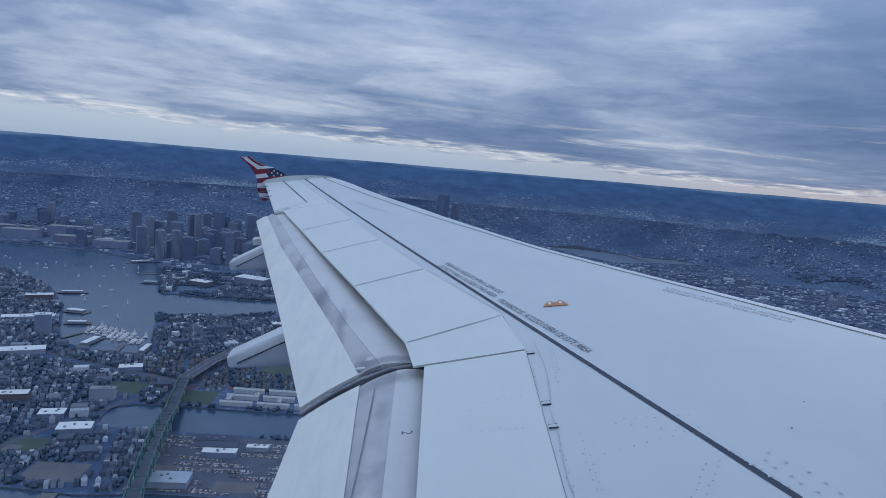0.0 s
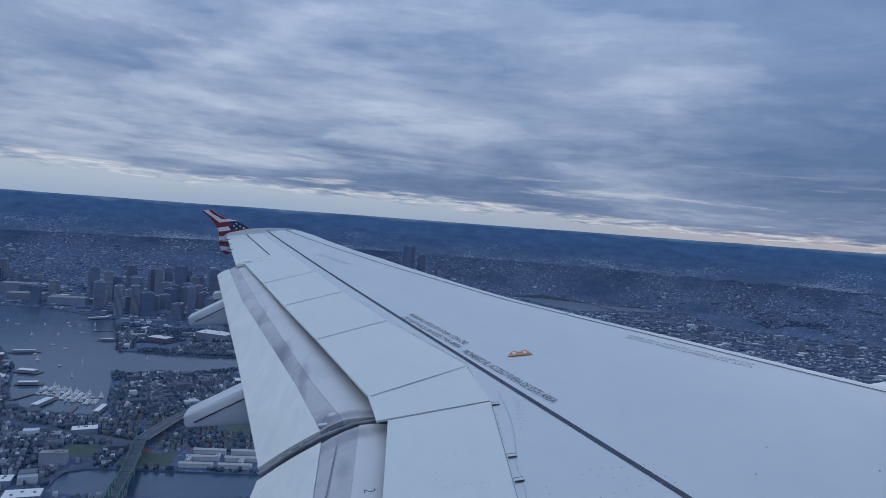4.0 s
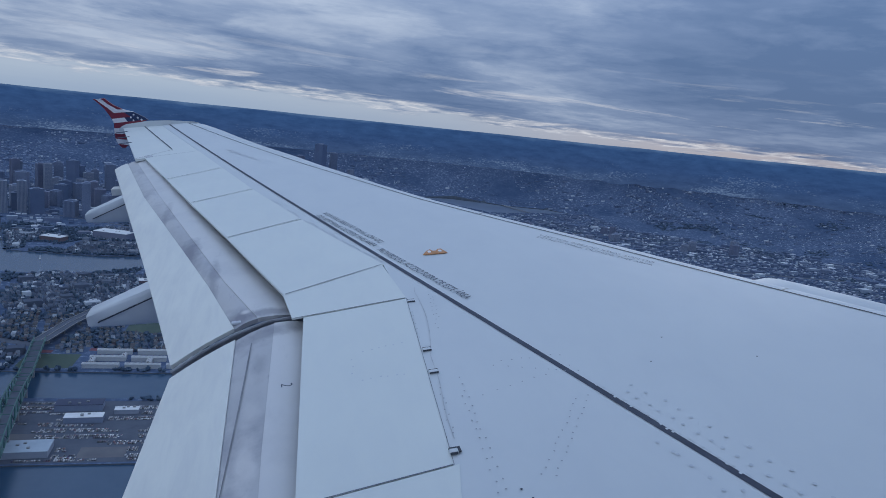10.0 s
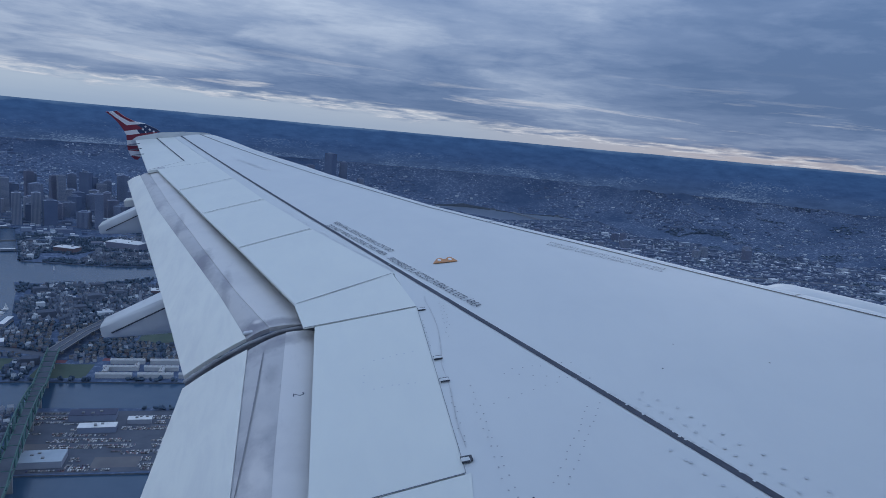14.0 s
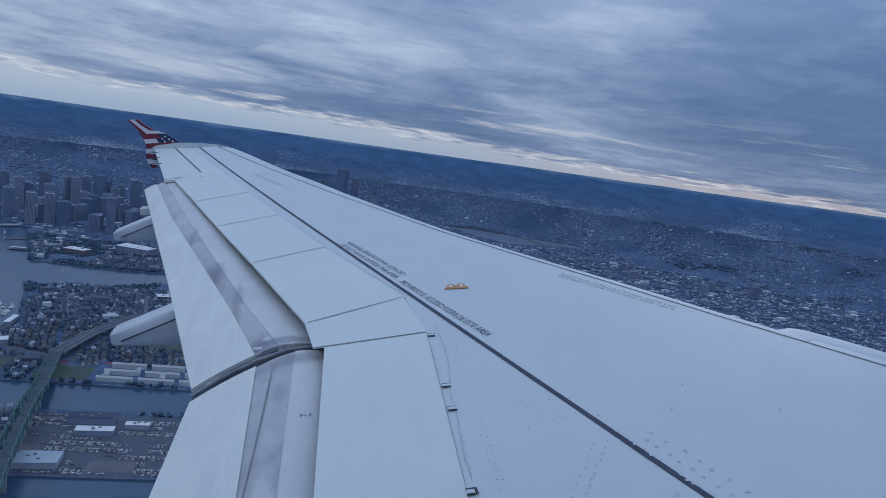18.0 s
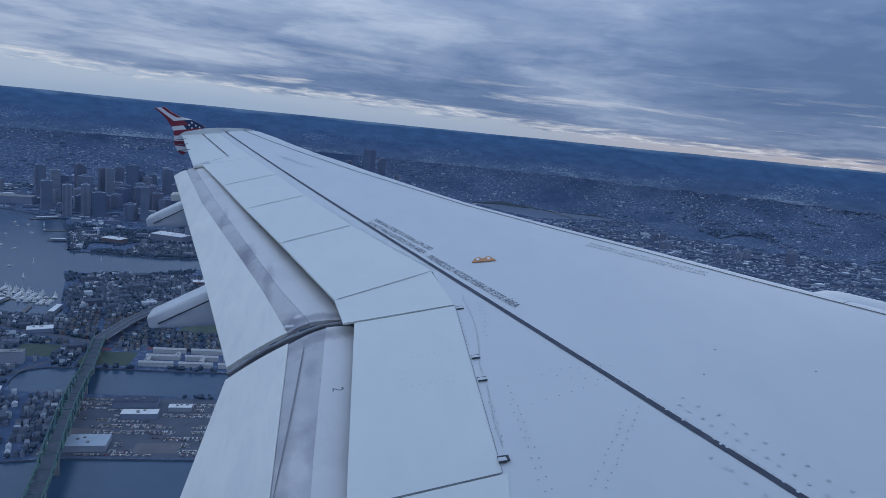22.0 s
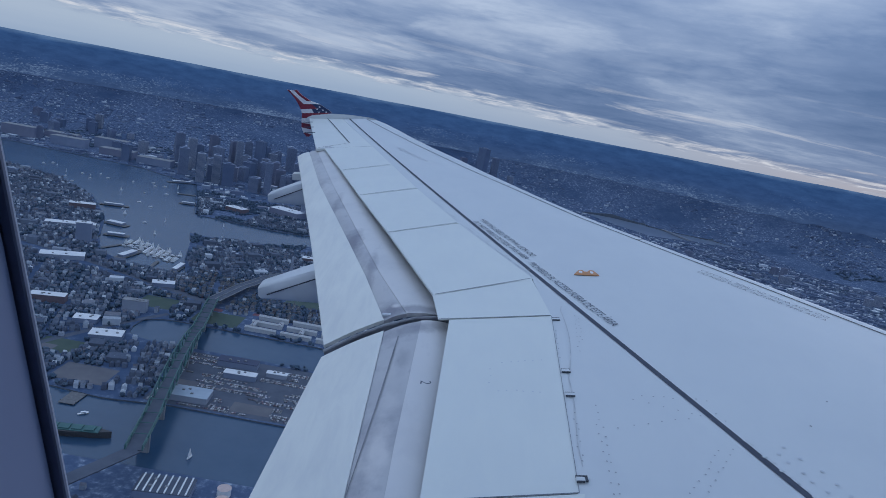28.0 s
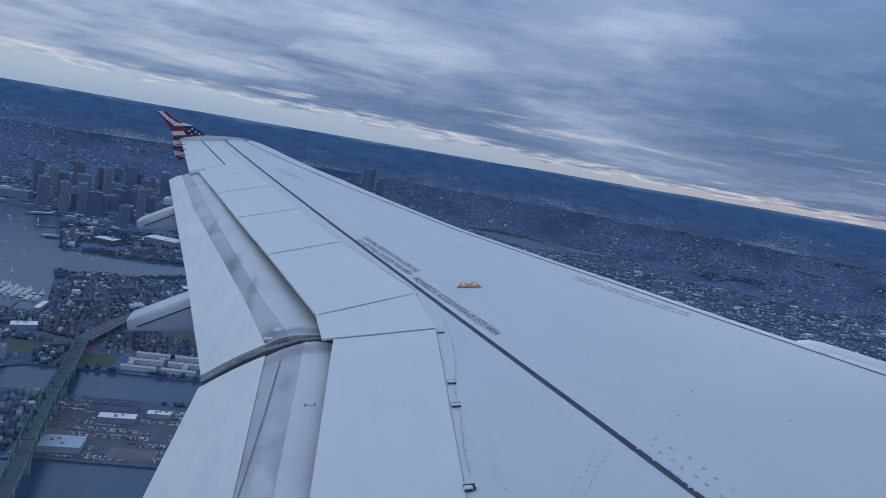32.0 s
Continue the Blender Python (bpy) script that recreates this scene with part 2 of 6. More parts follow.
def painted_metal(name, a, b, rough=0.5, dirt=(0.35, 0.36, 0.40), dirt_amount=0.0, stretch=(1, 1, 1), spec=0.35):
    m = Mat(name, a, rough)
    big = m.noise(0.55, 4, 0.6)
    col = m.ramp(big, [(0.3, a), (0.7, b)])
    if dirt_amount:
        smear = m.noise(2.2, 7, 0.62, stretch, 0.4)
        f = m.ramp(smear, [(0.42, (0, 0, 0)), (0.75, (dirt_amount,) * 3)])
        col = m.mix(f, col, dirt)
    m.link(col, "Base Color")
    r = m.noise(3.0, 5, 0.6)
    m.link(m.math("ADD", m.math("MULTIPLY", r, 0.22), rough - 0.11), "Roughness")
    m.b.inputs["Specular IOR Level"].default_value = spec
    m.bump(m.noise(0.9, 2, 0.5), 0.02, 0.01)
    return m.m


def mottled(name, stops, scale, rough=0.8, detail=6, bump=0.0):
    m = Mat(name, stops[0][1], rough)
    f = m.noise(scale, detail, 0.6)
    m.link(m.ramp(f, stops), "Base Color")
    if bump:
        m.bump(f, bump, 0.05)
    return m.m


def worn_metal(name, a, b, stain, rough=0.5, amount=0.5, warm=(0.52, 0.50, 0.50), stains=()):
    """Paint rubbed and sooted by the airflow: broad patches, streaks along the chord and small scuffs."""
    m = Mat(name, a, rough)
    col = m.ramp(m.noise(0.9, 5, 0.6, (1, 0.7, 1), 0.3), [(0.35, a), (0.65, b)])
    col = m.mix(m.ramp(m.noise(1.4, 4, 0.55), [(0.45, (0, 0, 0)), (0.70, (0.4, 0.4, 0.4))]), col, warm)
    col = m.mix(m.ramp(m.noise(2.2, 8, 0.66, (1.0, 0.8, 1), 0.15), [(0.48, (0, 0, 0)), (0.66, (amount,) * 3)]), col, stain)
    col = m.mix(m.ramp(m.noise(9.0, 6, 0.7, (1.0, 0.35, 1), 0.1), [(0.58, (0, 0, 0)), (0.70, (amount * 0.8,) * 3)]), col, stain)
    for centre, size, k, c in stains:
        col = m.stain(col, centre, size, k, c)
    m.link(col, "Base Color")
    m.link(m.math("ADD", m.math("MULTIPLY", m.noise(4.0, 5, 0.6), 0.3), rough - 0.15), "Roughness")
    m.b.inputs["Specular IOR Level"].default_value = 0.35
    m.bump(m.noise(6.0, 3, 0.5), 0.03, 0.01)
    return m.m


WHITE = painted_metal("white_wing_paint", (0.625, 0.650, 0.660), (0.590, 0.618, 0.635), 0.58, (0.48, 0.51, 0.56), 0.20, (1.2, 0.6, 1), spec=0.22)
WHITE_AFT = painted_metal("white_spoiler_paint", (0.700, 0.725, 0.690), (0.665, 0.690, 0.665), 0.42, (0.54, 0.57, 0.61), 0.18, (3, 1, 1))
FLAP_WHITE = painted_metal("flap_paint", (0.735, 0.74, 0.69), (0.675, 0.68, 0.645), 0.45, (0.46, 0.47, 0.51), 0.35, (4, 0.8, 1))
SOOT, PALE_SPOT = (0.20, 0.20, 0.24), (0.74, 0.71, 0.69)
# The pale spots at y 4.75 and 5.25 are painted highlights.
FLAP_STAINS = (((-6.50, 8.42), (0.14, 0.42), 0.8, SOOT), ((-6.20, 7.45), (0.07, 0.75), 0.5, SOOT), ((-6.92, 9.85), (0.06, 0.60), 0.4, SOOT), ((-5.92, 6.66), (0.14, 0.13), 0.75, SOOT), ((-5.66, 6.66), (0.26, 0.10), 0.6, SOOT),
               ((-5.88, 6.74), (0.05, 0.05), 0.7, PALE_SPOT), ((-5.50, 6.70), (0.05, 0.06), 0.8, PALE_SPOT), ((-5.72, 6.28), (0.26, 0.13), 0.55, SOOT), ((-5.76, 5.75), (0.07, 0.22), 0.35, SOOT), ((-5.82, 4.75), (0.08, 0.34), 0.45, PALE_SPOT), ((-5.80, 5.25), (0.07, 0.20), 0.25, PALE_SPOT))
FLAP_BAND = worn_metal("worn_flap_band", (0.44, 0.44, 0.46), (0.54, 0.54, 0.55), (0.30, 0.30, 0.34), 0.5, 0.75, (0.58, 0.56, 0.55), FLAP_STAINS)
FLAP_COVE = worn_metal("sooty_flap_cove", (0.66, 0.65, 0.645), (0.60, 0.60, 0.61), (0.42, 0.42, 0.45), 0.5, 0.25, (0.66, 0.64, 0.63), FLAP_STAINS)
GREY_METAL = painted_metal("grey_fairing_paint", (0.60, 0.63, 0.66), (0.52, 0.55, 0.58), 0.4, (0.35, 0.36, 0.38), 0.3)
SEAL = mottled("dark_rubber_seal", [(0.3, (0.035, 0.04, 0.055)), (0.7, (0.065, 0.075, 0.095))], 6, 0.6)
SEAL_GAP_GREY = mottled("grimy_seal_and_gap_grey", [(0.3, (0.13, 0.135, 0.155)), (0.7, (0.31, 0.32, 0.35))], 5, 0.6)
LINE = mottled("worn_dark_marking", [(0.35, (0.022, 0.03, 0.055)), (0.7, (0.05, 0.06, 0.09))], 8, 0.55)
INK = mottled("faded_grey_lettering", [(0.3, (0.050, 0.060, 0.090)), (0.7, (0.12, 0.135, 0.175))], 30, 0.6)
FADED = mottled("sun_faded_lettering", [(0.3, (0.16, 0.17, 0.20)), (0.7, (0.30, 0.31, 0.34))], 20, 0.6)
PALE_INK = mottled("pale_sealant", [(0.3, (0.50, 0.52, 0.56)), (0.7, (0.62, 0.64, 0.68))], 20, 0.6)
SEAM_DARK = mottled("dark_panel_seam", [(0.3, (0.075, 0.09, 0.12)), (0.7, (0.15, 0.17, 0.21))], 4, 0.6)
SEAM_GREY = mottled("grimy_sealant", [(0.3, (0.40, 0.42, 0.45)), (0.7, (0.60, 0.61, 0.62))], 12, 0.6)
RIVET = mottled("dull_rivet", [(0.3, (0.22, 0.24, 0.27)), (0.7, (0.44, 0.46, 0.49))], 30, 0.5)
FASTENER = mottled("worn_fastener", [(0.3, (0.47, 0.50, 0.54)), (0.7, (0.58, 0.61, 0.64))], 40, 0.45)
GAP_DARK = mottled("dark_gap_fill", [(0.3, (0.045, 0.05, 0.065)), (0.7, (0.08, 0.09, 0.11))], 12, 0.8)
ORANGE = mottled("faded_orange_paint", [(0.3, (0.46, 0.20, 0.07)), (0.7, (0.56, 0.28, 0.12))], 14, 0.5)
RED = mottled("flag_red_paint", [(0.3, (0.19, 0.025, 0.045)), (0.7, (0.25, 0.04, 0.06))], 5, 0.35)
FLAG_WHITE = mottled("flag_white_paint", [(0.3, (0.74, 0.72, 0.72)), (0.7, (0.80, 0.79, 0.79))], 5, 0.35)
BLUE = mottled("flag_blue_paint", [(0.3, (0.022, 0.035, 0.09)), (0.7, (0.03, 0.05, 0.12))], 5, 0.35)
FUSELAGE = painted_metal("white_fuselage_paint", (0.76, 0.77, 0.76), (0.72, 0.73, 0.72), 0.45)
WINDOW_SEAL = mottled("blue_grey_rubber", [(0.3, (0.15, 0.17, 0.25)), (0.7, (0.20, 0.22, 0.31))], 6, 0.7)
# Grey plastic with the blue of the window light put into its base colour.
REVEAL = mottled("blue_lit_grey_plastic", [(0.3, (0.27, 0.31, 0.46)), (0.7, (0.31, 0.35, 0.50))], 3, 0.8)
TRIM = mottled("cabin_plastic", [(0.3, (0.50, 0.53, 0.61)), (0.7, (0.55, 0.58, 0.66))], 3, 0.85)


def city_roofs(name):
    m = Mat(name, (0.2, 0.2, 0.2), 0.85)
    r = m.island()
    # Roof greys are blued to stand for haze over the far city.
    col = m.ramp(r, [(0.0, (0.080, 0.116, 0.190)), (0.30, (0.108, 0.149, 0.236)), (0.54, (0.155, 0.198, 0.286)), (0.62, (0.19, 0.196, 0.255)),
                     (0.70, (0.26, 0.305, 0.385)), (0.80, (0.44, 0.49, 0.56)), (0.90, (0.72, 0.75, 0.78)), (1.0, (0.84, 0.86, 0.88))])
    st = m.noise(0.15, 4, 0.6)
    m.link(m.mix(0.55, col, m.ramp(st, [(0.3, (0.5, 0.5, 0.5)), (0.7, (1, 1, 1))]), "MULTIPLY"), "Base Color")
    return m.m


def house_roofs(name):
    m = Mat(name, (0.1, 0.1, 0.1), 0.9)
    # Shingle tones are lifted and blued with a share of painted haze.
    col = m.ramp(m.island(), [(0.0, (0.070, 0.092, 0.142)), (0.32, (0.098, 0.124, 0.180)), (0.60, (0.140, 0.168, 0.225)), (0.68, (0.150, 0.145, 0.172)), (0.82, (0.22, 0.25, 0.305)), (0.93, (0.36, 0.40, 0.46)), (1.0, (0.70, 0.73, 0.77))])
    st = m.noise(0.3, 4, 0.6)
    m.link(m.mix(0.5, col, m.ramp(st, [(0.3, (0.4, 0.4, 0.4)), (0.7, (1, 1, 1))]), "MULTIPLY"), "Base Color")
    return m.m


def city_walls(name, stops):
    m = Mat(name, (0.2, 0.2, 0.2), 0.85)
    m.link(m.ramp(m.island(), stops), "Base Color")
    return m.m


def land_mat():
    m = Mat("hazed_city_ground", (0.08, 0.08, 0.08), 0.95)
    big = m.noise(0.0024, 6, 0.62)
    mid = m.noise(0.02, 6, 0.65)
    speck = m.noise(0.07, 4, 0.7)
    # Green and urban tones both carry haze as a painted blue cast.
    green = m.ramp(mid, [(0.3, (0.050, 0.080, 0.146)), (0.7, (0.074, 0.110, 0.186))])
    urban = m.ramp(speck, [(0.25, (0.062, 0.092, 0.162)), (0.5, (0.094, 0.128, 0.208)), (0.60, (0.175, 0.22, 0.305)), (0.70, (0.46, 0.51, 0.58))])
    f = m.ramp(big, [(0.46, (0.15, 0.15, 0.15)), (0.64, (1, 1, 1))])
    m.link(m.mix(f, urban, green), "Base Color")
    m.b.inputs["Specular IOR Level"].default_value = 0.1
    return m.m


def water_mat():
    m = Mat("harbour_water", (0.03, 0.05, 0.08), 0.2)
    w = m.noise(0.25, 5, 0.6, (1, 1.6, 1))
    chop = m.noise(0.012, 4, 0.6)
    m.bump(w, 0.09, 0.5)
    m.link(m.ramp(chop, [(0.35, (0.036, 0.074, 0.132)), (0.7, (0.050, 0.092, 0.152))]), "Base Color")
    m.link(m.math("ADD", m.math("MULTIPLY", chop, 0.2), 0.10), "Roughness")
    m.b.inputs["Specular IOR Level"].default_value = 0.5
    return m.m


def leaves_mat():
    m = Mat("hazed_tree_crowns", (0.04, 0.06, 0.03), 0.9)
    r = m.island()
    # Crown greens lean blue: distance haze is painted into them.
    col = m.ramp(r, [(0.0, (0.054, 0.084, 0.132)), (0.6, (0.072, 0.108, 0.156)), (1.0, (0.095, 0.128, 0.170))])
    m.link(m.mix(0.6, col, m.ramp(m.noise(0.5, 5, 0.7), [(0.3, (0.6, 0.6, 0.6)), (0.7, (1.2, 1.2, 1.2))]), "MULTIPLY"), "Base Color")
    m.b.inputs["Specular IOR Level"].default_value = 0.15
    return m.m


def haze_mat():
    """Far hills, a backdrop for the land beyond the ground sheet; haze is painted into its glow."""
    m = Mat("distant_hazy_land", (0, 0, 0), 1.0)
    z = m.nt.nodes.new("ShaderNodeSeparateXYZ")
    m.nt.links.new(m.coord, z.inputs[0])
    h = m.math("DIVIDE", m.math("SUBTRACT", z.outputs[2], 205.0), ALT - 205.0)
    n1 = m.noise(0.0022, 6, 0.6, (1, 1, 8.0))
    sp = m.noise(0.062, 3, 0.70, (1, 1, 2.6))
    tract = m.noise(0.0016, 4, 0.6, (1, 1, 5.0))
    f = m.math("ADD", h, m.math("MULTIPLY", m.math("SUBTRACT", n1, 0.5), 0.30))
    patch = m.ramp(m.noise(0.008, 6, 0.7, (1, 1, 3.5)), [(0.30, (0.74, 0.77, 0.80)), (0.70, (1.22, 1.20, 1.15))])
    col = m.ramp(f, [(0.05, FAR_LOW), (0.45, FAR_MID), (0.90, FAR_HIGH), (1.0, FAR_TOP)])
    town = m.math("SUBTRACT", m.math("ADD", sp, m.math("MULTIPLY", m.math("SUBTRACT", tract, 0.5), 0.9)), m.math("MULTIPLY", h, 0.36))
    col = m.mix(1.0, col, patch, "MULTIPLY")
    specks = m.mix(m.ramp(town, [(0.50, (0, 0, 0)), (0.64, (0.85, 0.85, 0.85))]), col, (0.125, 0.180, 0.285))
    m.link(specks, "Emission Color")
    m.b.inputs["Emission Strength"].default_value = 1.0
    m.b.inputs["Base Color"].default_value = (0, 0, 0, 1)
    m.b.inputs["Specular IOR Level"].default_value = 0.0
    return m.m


# Glowing haze colours of the backdrop, from its foot to its top.
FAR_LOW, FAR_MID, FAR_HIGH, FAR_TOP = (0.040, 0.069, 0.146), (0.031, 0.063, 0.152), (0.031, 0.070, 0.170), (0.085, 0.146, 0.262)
# Wall tones hold painted haze blue; the far blocks' set is paler for more haze.
WALLS = city_walls("clapboard_and_brick_walls", [(0.0, (0.085, 0.105, 0.15)), (0.35, (0.135, 0.165, 0.225)), (0.6, (0.20, 0.24, 0.31)), (0.85, (0.34, 0.385, 0.46)), (1.0, (0.58, 0.63, 0.69))])
BLOCK_WALLS = city_walls("hazed_block_walls", [(0.0, (0.085, 0.120, 0.205)), (0.45, (0.125, 0.165, 0.262)), (0.78, (0.215, 0.265, 0.365)), (0.92, (0.40, 0.47, 0.56)), (1.0, (0.66, 0.70, 0.76))])
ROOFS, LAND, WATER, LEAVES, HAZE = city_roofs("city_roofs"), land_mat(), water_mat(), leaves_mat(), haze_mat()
# Pale base colour stands for the bright sky mirrored in the lake.
LAKE = mottled("sky_pale_lake_water", [(0.3, (0.155, 0.190, 0.255)), (0.7, (0.175, 0.212, 0.280))], 0.004, 0.35)
# Asphalt and quay concrete lean blue as part of the painted haze.
ASPHALT = mottled("asphalt", [(0.3, (0.066, 0.080, 0.112)), (0.7, (0.100, 0.116, 0.152))], 0.05, 0.9)
CONCRETE = mottled("concrete", [(0.3, (0.19, 0.20, 0.215)), (0.7, (0.30, 0.31, 0.325))], 0.06, 0.85)
QUAY = mottled("quay_concrete", [(0.3, (0.080, 0.100, 0.130)), (0.7, (0.13, 0.155, 0.19))], 0.08, 0.9)
TIMBER = mottled("grey_pier_timber", [(0.3, (0.11, 0.11, 0.115)), (0.7, (0.19, 0.19, 0.195))], 0.2, 0.9)
GRASS = mottled("park_grass", [(0.3, (0.050, 0.078, 0.066)), (0.7, (0.080, 0.110, 0.088))], 0.03, 0.95)
# Tower glass and stone are lightened and blued: haze mixed into the base colour.
GLASS_DARK = mottled("hazed_tower_glass", [(0.3, (0.115, 0.155, 0.250)), (0.7, (0.150, 0.195, 0.295))], 0.02, 0.3)
STONE_PALE = mottled("hazed_pale_tower_stone", [(0.3, (0.25, 0.285, 0.36)), (0.7, (0.33, 0.365, 0.44))], 0.02, 0.8)
STONE_GREY = mottled("hazed_grey_tower_stone", [(0.3, (0.18, 0.222, 0.32)), (0.7, (0.235, 0.28, 0.385))], 0.02, 0.8)
STONE_BROWN = mottled("hazed_brown_tower_stone", [(0.3, (0.17, 0.19, 0.27)), (0.7, (0.22, 0.24, 0.325))], 0.02, 0.8)
ROOF_WHITE = mottled("white_roof_membrane", [(0.3, (0.62, 0.63, 0.64)), (0.7, (0.75, 0.76, 0.77))], 0.1, 0.8)
BOAT_WHITE = mottled("boat_white", [(0.3, (0.75, 0.76, 0.76)), (0.7, (0.82, 0.82, 0.82))], 0.5, 0.5)
GREEN_STEEL = mottled("green_bridge_steel", [(0.3, (0.045, 0.115, 0.115)), (0.7, (0.065, 0.15, 0.145))], 0.1, 0.6)
BRICK_RED = mottled("red_brick", [(0.3, (0.130, 0.105, 0.125)), (0.7, (0.175, 0.138, 0.155))], 0.2, 0.9)


def car_mat():
    m = Mat("car_paints", (0.3, 0.3, 0.3), 0.35)
    m.link(m.ramp(m.island(), [(0.0, (0.03, 0.03, 0.035)), (0.3, (0.16, 0.16, 0.17)), (0.5, (0.35, 0.35, 0.36)), (0.72, (0.68, 0.68, 0.69)), (0.84, (0.60, 0.61, 0.63)), (0.93, (0.20, 0.06, 0.06)), (1.0, (0.06, 0.10, 0.22))]), "Base Color")
    return m.m


CARS = car_mat()
SHINGLES = house_roofs("house_shingles")

# ---- mesh helpers ----


def finish(name, bm, mats, smooth=False):
    me = bpy.data.meshes.new(name)
    bm.normal_update()
    if smooth:
        for e in bm.edges:
            e.smooth = len(e.link_faces) == 2 and e.calc_face_angle(3.2) < 0.6
    bm.to_mesh(me)
    bm.free()
    for m in mats if isinstance(mats, (list, tuple)) else [mats]:
        me.materials.append(m)
    if smooth:
        me.shade_smooth()
    return me


def part(name, bm, mats, parent, label="", smooth=False):
    ob = new(name, finish(name, bm, mats, smooth))
    ob.parent = parent
    if label:
        tagged(ob, label)
    return ob


def raw(name, verts, faces, mats, parent=None, index=None):
    """One mesh object straight from arrays."""
    me = bpy.data.meshes.new(name)
    me.from_pydata(verts, [], faces)
    for m in mats:
        me.materials.append(m)
    if index is not None:
        me.polygons.foreach_set("material_index", index)
    me.update()
    ob = new(name, me)
    ob.parent = parent
    return ob


def add_box(bm, lo, hi, m=None, mat=0):
    vs = [bm.verts.new((x, y, z)) for x in (lo[0], hi[0]) for y in (lo[1], hi[1]) for z in (lo[2], hi[2])]
    if m is not None:
        for v in vs:
            v.co = m @ v.co
    for f in ((0, 1, 3, 2), (4, 6, 7, 5), (0, 4, 5, 1), (2, 3, 7, 6), (0, 2, 6, 4), (1, 5, 7, 3)):
        bm.faces.new([vs[i] for i in f]).material_index = mat
    return vs


def box(lo, hi, bevel=0.0, segments=2):
    bm = bmesh.new()
    add_box(bm, lo, hi)
    if bevel:
        bmesh.ops.bevel(bm, geom=bm.edges[:], offset=bevel, segments=segments, affect="EDGES")
    return bm


def tube(bm, a, b, r0, r1=None, n=8):
    a, b = Vector(a), Vector(b)
    m = Matrix.Translation((a + b) / 2) @ (b - a).to_track_quat("Z", "Y").to_matrix().to_4x4()
    bmesh.ops.create_cone(bm, cap_ends=True, segments=n, radius1=r0, radius2=r0 if r1 is None else r1, depth=(b - a).length, matrix=m)


def sheet(rows, thick):
    """A panel from rows of upper points, with an underside thick below and closed edges."""
    bm = bmesh.new()
    top = [[bm.verts.new(p) for p in r] for r in rows]
    low = [[bm.verts.new((p[0], p[1], p[2] - thick)) for p in r] for r in rows]
    n, m = len(rows), len(rows[0])
    for i in range(n - 1):
        for j in range(m - 1):
            bm.faces.new((top[i][j], top[i][j + 1], top[i + 1][j + 1], top[i + 1][j]))
            bm.faces.new((low[i][j], low[i + 1][j], low[i + 1][j + 1], low[i][j + 1]))
    for i in range(n - 1):
        bm.faces.new((top[i][0], top[i + 1][0], low[i + 1][0], low[i][0]))
        bm.faces.new((top[i][-1], low[i][-1], low[i + 1][-1], top[i + 1][-1]))
    for j in range(m - 1):
        bm.faces.new((top[0][j], low[0][j], low[0][j + 1], top[0][j + 1]))
        bm.faces.new((top[-1][j], top[-1][j + 1], low[-1][j + 1], low[-1][j]))
    bmesh.ops.recalc_face_normals(bm, faces=bm.faces[:])
    return bm


# ---- the wing ----
wing = new("airplane_wing")
wing.matrix_world = PLANE
tagged(wing, "white jet airliner wing with extended flaps and flag-painted tip", "airplane wing")

interp = np.interp


def z_rear(y):
    """Height of the skin at the rear spar: the wing bends up towards its tip."""
    return 0.1 * max(0.0, (y - 8) / 8.5) ** 2


def x_line(y):
    return -3.574 - 0.3295 * (y - 3.871)


def x_slat(y):
    return 0.9331 - 0.5026 * y


def z_slat(y):
    return float(interp(y, [2, 5.0, 6.2, 7.25, 8.3, 9.6, 12.2, 14.0, 15.4, 16.6], [0.02, 0.0, -0.035, -0.055, -0.085, -0.11, -0.075, -0.02, 0.045, 0.115]))


def x_front(y):
    """Front edge of the spoilers."""
    return x_line(y) - float(interp(y, [2, 6.3, 7.1, 8.7, 10.4, 12, 13.6], [0.75, 0.28, 0.07, 0.16, 0.185, 0.165, 0.15]))


def skin_z(x, y):
    """The wing's upper surface."""
    xr, xf = x_line(y), x_slat(y)
    s = (x - xr) / (xf - xr)
    if s < 0:
        return z_rear(y) + 0.02 * max(s, -0.4)
    return z_rear(y) + (z_slat(y) - z_rear(y)) * s + 0.14 * s * (1 - s) * min(1.0, (xf - xr) / 1.9)


def skin_panel(front, rear, y0, y1, ny, nx, thick=0.03, lift=0.0, y0r=None, y1r=None, crown=0.0, stops=()):
    """A panel of the skin between a front and a rear edge; the ends may be skewed."""
    y0r, y1r = y0 if y0r is None else y0r, y1 if y1r is None else y1r
    rows = []
    for k in sorted([i / ny for i in range(ny + 1)] + [(q - y0) / (y1 - y0) for q in stops]):
        yf, yr = y0 + (y1 - y0) * k, y0r + (y1r - y0r) * k
        a, b = Vector((front(yf), yf, 0)), Vector((rear(yr), yr, 0))
        row = []
        for j in range(nx + 1):
            p = a.lerp(b, j / nx)
            row.append((p.x, p.y, skin_z(p.x, p.y) + lift + crown * 4 * (j / nx) * (1 - j / nx)))
        rows.append(row)
    return sheet(rows, thick)


def x_skin_rear(y):
    """Where the fixed skin stops ahead of the movable panels."""
    if y > 7.08:
        return x_front(y) + 0.004
    return float(interp(y, [1.9, 4.267, 4.273, 6.31, 7.08], [-5.300, -4.785, -4.8045, -4.6575, -4.713]))


part("upper_skin", skin_panel(x_slat, x_skin_rear, 1.9, 16.66, 100, 14, 0.04, stops=(4.267, 4.273, 6.31, 7.081)), WHITE, wing, "smooth white upper wing skin", True)
